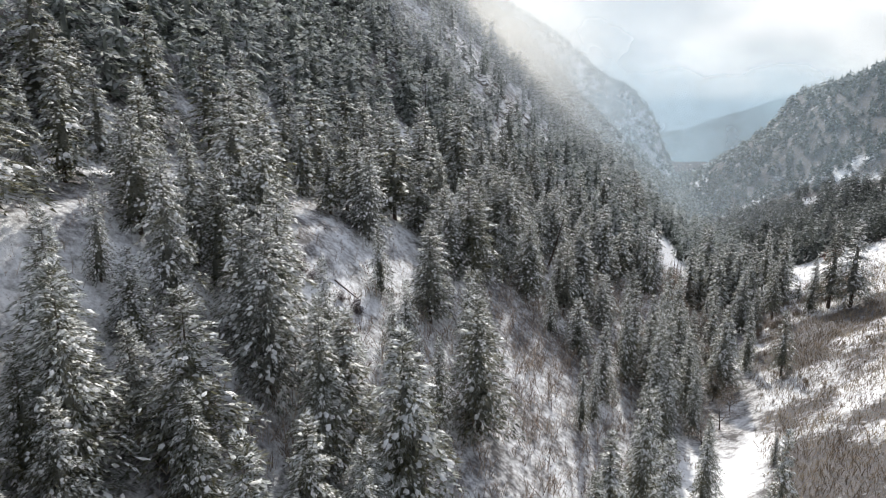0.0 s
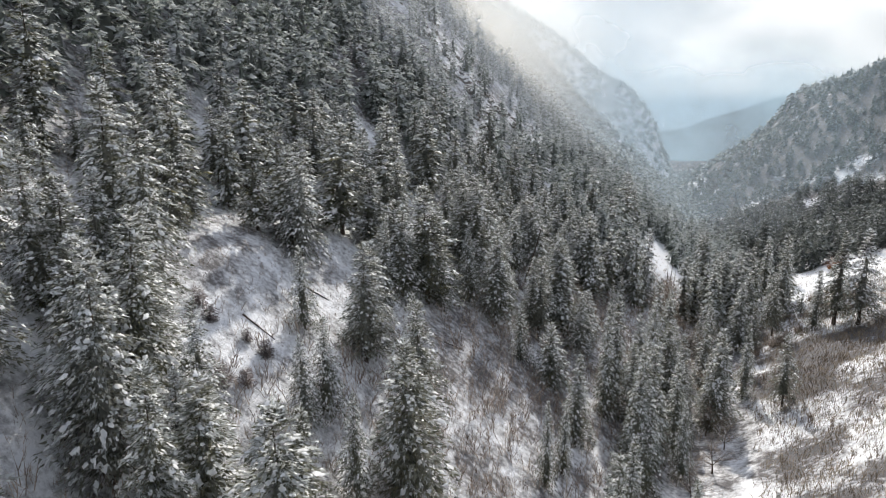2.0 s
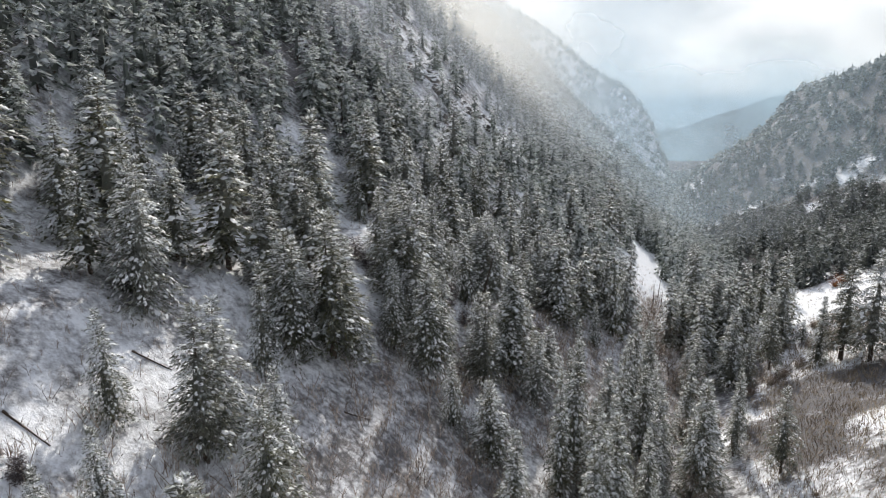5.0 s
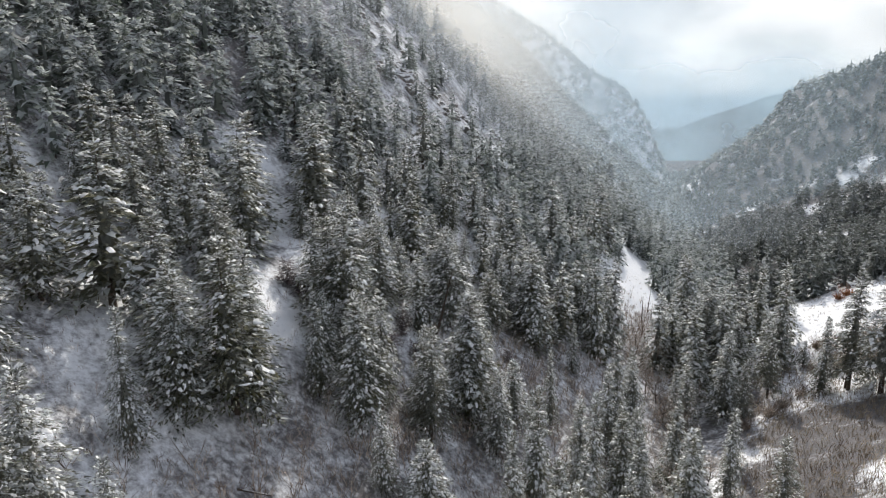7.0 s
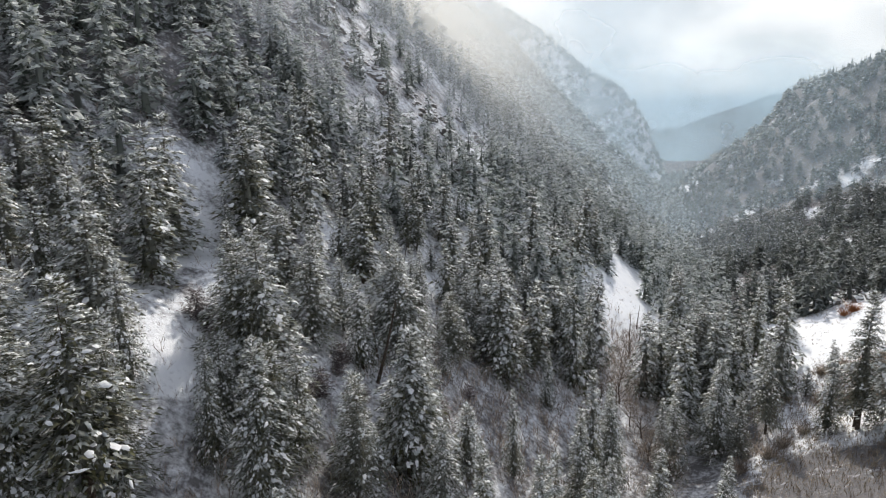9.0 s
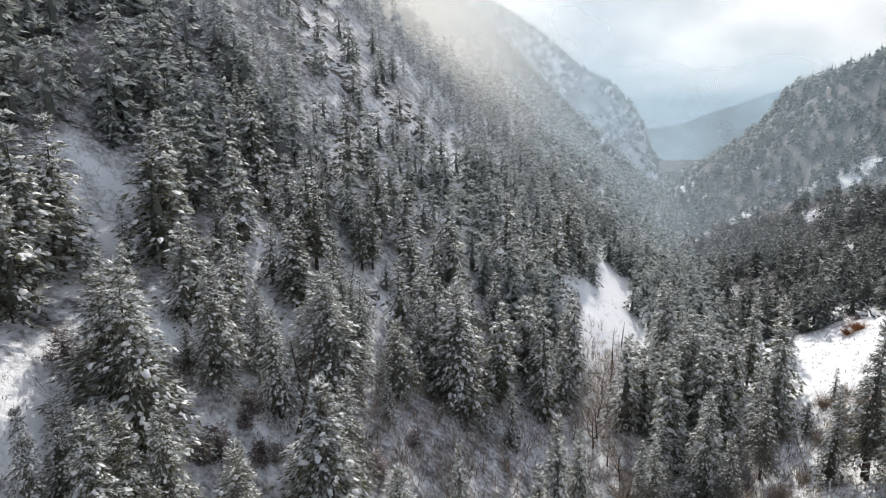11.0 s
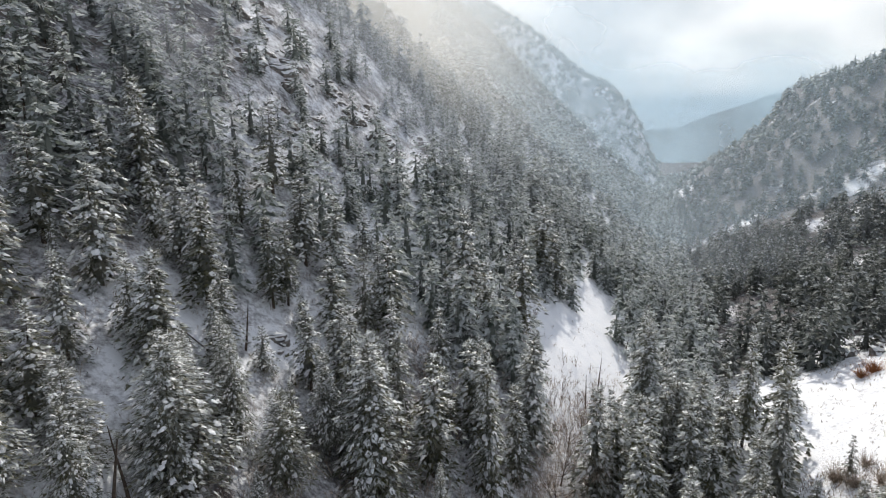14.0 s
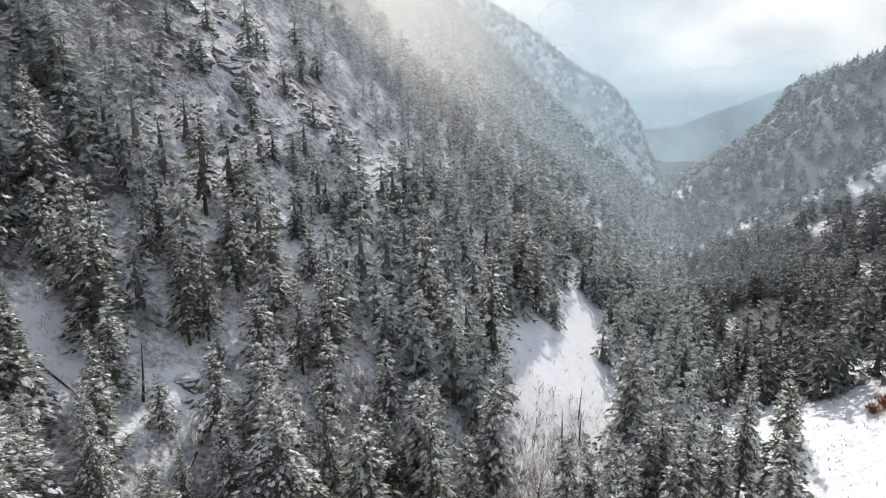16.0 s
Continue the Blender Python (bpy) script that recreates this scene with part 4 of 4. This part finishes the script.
for x_, y_, h_ in [(11.8, 241.8, 4.2), (14, 239, 3.6), (2.3, 207, 4.5), (4.5, 210, 4.0), (-2, 203, 3.5), (8, 214, 3.2), (16, 245, 3.0), (9, 148, 1.6), (12, 143, 1.3), (17.5, 238, 4.0), (20.5, 234, 5.0), (18, 229, 4.6), (22.5, 241, 4.4), (14.5, 232, 3.6), (23.5, 229, 5.0), (11, 226, 3.4), (15.5, 224, 4.2), (20, 223, 4.4)]:
    bush(x_, y_, h_, M_TWIG, int(h_ * 10), "grey-brown leafless bush standing in the snow")


SHRUBS = []
for n_ in range(3):
    tris_, hoar_, mound_ = conifer(n_ + 61, 3.5, 2.0, 80, 30, 3, 0.55, 0.0, -0.1, 0.36, 0.42)
    SHRUBS.append((soup("twig_crown", tris_, M_THICKET), heaps("snow_load", mound_)))


def shrub(x, y, height, kind, turn):
    """A rounded dense shrub flecked with snow."""
    o = new("shrub")
    k = height / 3.5
    o.location, o.rotation_euler, o.scale = (x, y, float(land(x, y)) - 0.1), (0, 0, turn), (k, k, k)
    tagged(part("twig_crown", SHRUBS[kind][0], o, "dense dark leafless twigs"), kind="stuff")
    tagged(part("snow_load", SHRUBS[kind][1], o, "white snow caught in the twigs"), kind="stuff")
    return tagged(o, "dark rounded leafless shrub flecked with snow among firs", "shrub", "shrubs of the shaded slope")


for n_, (x_, y_, h_) in enumerate(BRUSHY):
    shrub(x_, y_, h_, n_ % 3, 1.7 * n_)
    if h_ > 2.6:
        shrub(x_ + 2.1 * math.cos(2.3 * n_), y_ + 2.4 * math.sin(2.3 * n_), 0.75 * h_, (n_ + 1) % 3, 0.9 * n_)

# ---- clouds, mist and distance ----
def sheet(name, corner, across, up, nu, nv, mat, label, category, bow=0.0, kind="stuff"):
    """A wide, slightly wavy sheet of mist."""
    u, v = np.meshgrid(np.linspace(0, 1, nu), np.linspace(0, 1, nv))
    p = np.array(corner) + u[..., None] * np.array(across) + v[..., None] * np.array(up)
    p[..., 1] += bow * np.sin(u * 9 + corner[1]) + bow * 0.6 * np.sin(u * 23 + v * 5)
    i = np.arange(nu * nv).reshape(nv, nu)
    q = np.stack([i[:-1, :-1], i[:-1, 1:], i[1:, 1:], i[1:, :-1]], -1).reshape(-1, 4)
    me = mesh_object(name, p.reshape(-1, 3), q, [mat], smooth=True)
    uv = me.uv_layers.new(name="sheet")
    flat = np.stack([u, v], -1).reshape(-1, 2)[q.ravel()]
    uv.data.foreach_set("uv", flat.astype(np.float32).ravel())
    return tagged(new(name, me), label, category, kind=kind)


def mist_material(name, alpha, tint, through_light, scale, patchy, edge):
    """Sheet of mist and of painted haze: mostly clear, the rest scatters light forwards and back; it thins out towards
    the sheet's edges.
    """
    m = bpy.data.materials.new(name)
    m.use_nodes = True
    nt = m.node_tree
    nt.nodes.clear()
    N, L = nt.nodes.new, nt.links.new
    out, mix, clear = N("ShaderNodeOutputMaterial"), N("ShaderNodeMixShader"), N("ShaderNodeBsdfTransparent")
    dif, tra, body = N("ShaderNodeBsdfDiffuse"), N("ShaderNodeBsdfTranslucent"), N("ShaderNodeMixShader")
    for b in (dif, tra):
        b.inputs["Color"].default_value = (*tint, 1)
    body.inputs["Fac"].default_value = through_light
    L(dif.outputs[0], body.inputs[1]), L(tra.outputs[0], body.inputs[2])
    geo, noise_ = N("ShaderNodeNewGeometry"), N("ShaderNodeTexNoise")
    noise_.inputs["Scale"].default_value, noise_.inputs["Detail"].default_value = scale, 4
    L(geo.outputs["Position"], noise_.inputs["Vector"])
    mr = N("ShaderNodeMapRange")
    mr.inputs["From Min"].default_value, mr.inputs["From Max"].default_value = 0.5 - 0.22, 0.5 + 0.22
    mr.inputs["To Min"].default_value, mr.inputs["To Max"].default_value = alpha * (1 - patchy), alpha * (1 + patchy)
    L(noise_.outputs["Fac"], mr.inputs["Value"])
    uv, sep = N("ShaderNodeUVMap"), N("ShaderNodeSeparateXYZ")
    uv.uv_map = "sheet"
    L(uv.outputs[0], sep.inputs[0])
    fac = mr.outputs["Result"]
    for n, axis in enumerate("XY"):
        lo, hi = edge[n]
        for a0, a1 in ((0.0, lo), (1.0, 1 - hi)):
            if a0 == a1:
                continue
            e = N("ShaderNodeMapRange")
            e.interpolation_type = "SMOOTHSTEP"
            e.inputs["From Min"].default_value, e.inputs["From Max"].default_value = min(a0, a1), max(a0, a1)
            if a0:
                e.inputs["To Min"].default_value, e.inputs["To Max"].default_value = 1.0, 0.0
            L(sep.outputs[axis], e.inputs["Value"])
            k = N("ShaderNodeMath")
            k.operation = "MULTIPLY"
            L(fac, k.inputs[0]), L(e.outputs["Result"], k.inputs[1])
            fac = k.outputs[0]
    L(fac, mix.inputs["Fac"])
    L(clear.outputs[0], mix.inputs[1]), L(body.outputs[0], mix.inputs[2])
    L(mix.outputs[0], out.inputs["Surface"])
    return m


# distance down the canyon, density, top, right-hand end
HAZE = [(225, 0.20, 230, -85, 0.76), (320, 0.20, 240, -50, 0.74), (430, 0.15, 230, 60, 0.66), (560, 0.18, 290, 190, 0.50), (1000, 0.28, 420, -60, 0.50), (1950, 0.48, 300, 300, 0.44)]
# tinted see-through sheets stand in for the air's haze, bluer with distance
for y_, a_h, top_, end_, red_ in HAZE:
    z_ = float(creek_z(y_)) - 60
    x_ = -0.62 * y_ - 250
    sheet("haze_sheet", (x_, y_, z_), (end_ - x_, 0, 0), (0, 0, top_ - z_), 40, 10,
          mist_material("haze_tint", a_h, (red_, 0.6 * red_ + 0.355, 0.5 * red_ + 0.52), 0.42, 0.006, 0.4, ((0.0, 0.2), (0.0, 0.35))),
          "thin bluish sheet across the canyon, tinted to stand for haze", "mist", 2)
# drifting mist; its warm sunlit glow is put into the sheet's colour
M_WISP = mist_material("sun_tinted_mist", 0.27, (1.0, 0.97, 0.88), 0.80, 0.014, 0.35, ((0.5, 0.5), (0.5, 0.5)))
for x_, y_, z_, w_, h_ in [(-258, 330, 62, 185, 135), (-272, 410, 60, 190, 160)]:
    sheet("mist_wisp", (x_, y_, z_), (w_, 0.4 * w_, 0), (-15, -4, h_), 4, 4, M_WISP, "bright mist drifting along the wooded slope, sunlight put into its tint", "mist", 0)


def cloud_material():
    """Overcast sky far behind all: white where the sun stands behind it, grey in the thick parts."""
    m = bpy.data.materials.new("overcast_cloud")
    m.use_nodes = True
    nt = m.node_tree
    nt.nodes.clear()
    N, L = nt.nodes.new, nt.links.new
    out, em = N("ShaderNodeOutputMaterial"), N("ShaderNodeEmission")
    geo, n1 = N("ShaderNodeNewGeometry"), N("ShaderNodeTexNoise")
    mp = N("ShaderNodeMapping")
    mp.inputs["Scale"].default_value = (1, 1, 2.2)
    mp.inputs["Location"].default_value = CLOUD_SHIFT
    n1.inputs["Scale"].default_value, n1.inputs["Detail"].default_value, n1.inputs["Roughness"].default_value = 0.0011, 5, 0.5
    L(geo.outputs["Position"], mp.inputs["Vector"]), L(mp.outputs[0], n1.inputs["Vector"])
    r = N("ShaderNodeValToRGB")
    r.color_ramp.elements[0].position, r.color_ramp.elements[0].color = 0.40, (0.60, 0.625, 0.65, 1)
    r.color_ramp.elements[1].position, r.color_ramp.elements[1].color = 0.64, (1.0, 0.995, 0.985, 1)
    L(n1.outputs["Fac"], r.inputs["Fac"])
    sep, band, mixc = N("ShaderNodeSeparateXYZ"), N("ShaderNodeMapRange"), N("ShaderNodeMix")
    band.interpolation_type, mixc.data_type = "SMOOTHERSTEP", "RGBA"
    band.inputs["From Min"].default_value, band.inputs["From Max"].default_value = 85, 215
    L(geo.outputs["Position"], sep.inputs[0]), L(sep.outputs["Z"], band.inputs["Value"])
    mixc.inputs["A"].default_value = (0.30, 0.38, 0.46, 1)
    L(band.outputs["Result"], mixc.inputs["Factor"]), L(r.outputs["Color"], mixc.inputs["B"])
    L(mixc.outputs["Result"], em.inputs["Color"])
    # the cloud is brightest round the hidden sun
    way, dot, glow = N("ShaderNodeVectorMath"), N("ShaderNodeVectorMath"), N("ShaderNodeMapRange")
    way.operation, dot.operation = "NORMALIZE", "DOT_PRODUCT"
    dot.inputs[1].default_value = SUN_DIR
    glow.inputs["From Min"].default_value, glow.inputs["From Max"].default_value = 0.76, 0.92
    glow.inputs["To Min"].default_value, glow.inputs["To Max"].default_value = 0.88, 1.14
    L(geo.outputs["Position"], way.inputs[0]), L(way.outputs[0], dot.inputs[0])
    L(dot.outputs["Value"], glow.inputs["Value"]), L(glow.outputs["Result"], em.inputs["Strength"])
    L(em.outputs[0], out.inputs["Surface"])
    return m


CLOUD_SHIFT = (0, 0, 0)


def make_cloud_bank():
    a = np.radians(np.linspace(-75, 60, 60))
    z = np.linspace(-150, 1250, 14)
    A, Z = np.meshgrid(a, z)
    v = np.stack([3900 * np.sin(A), 100 + 3900 * np.cos(A), Z], -1).reshape(-1, 3)
    i = np.arange(A.size).reshape(A.shape)
    q = np.stack([i[:-1, :-1], i[:-1, 1:], i[1:, 1:], i[1:, :-1]], -1).reshape(-1, 4)
    me = mesh_object("backdrop", v, q, [cloud_material()], smooth=True)
    return tagged(new("backdrop", me), "bright overcast winter sky with soft grey cloud", "sky", kind="structure")


make_cloud_bank()
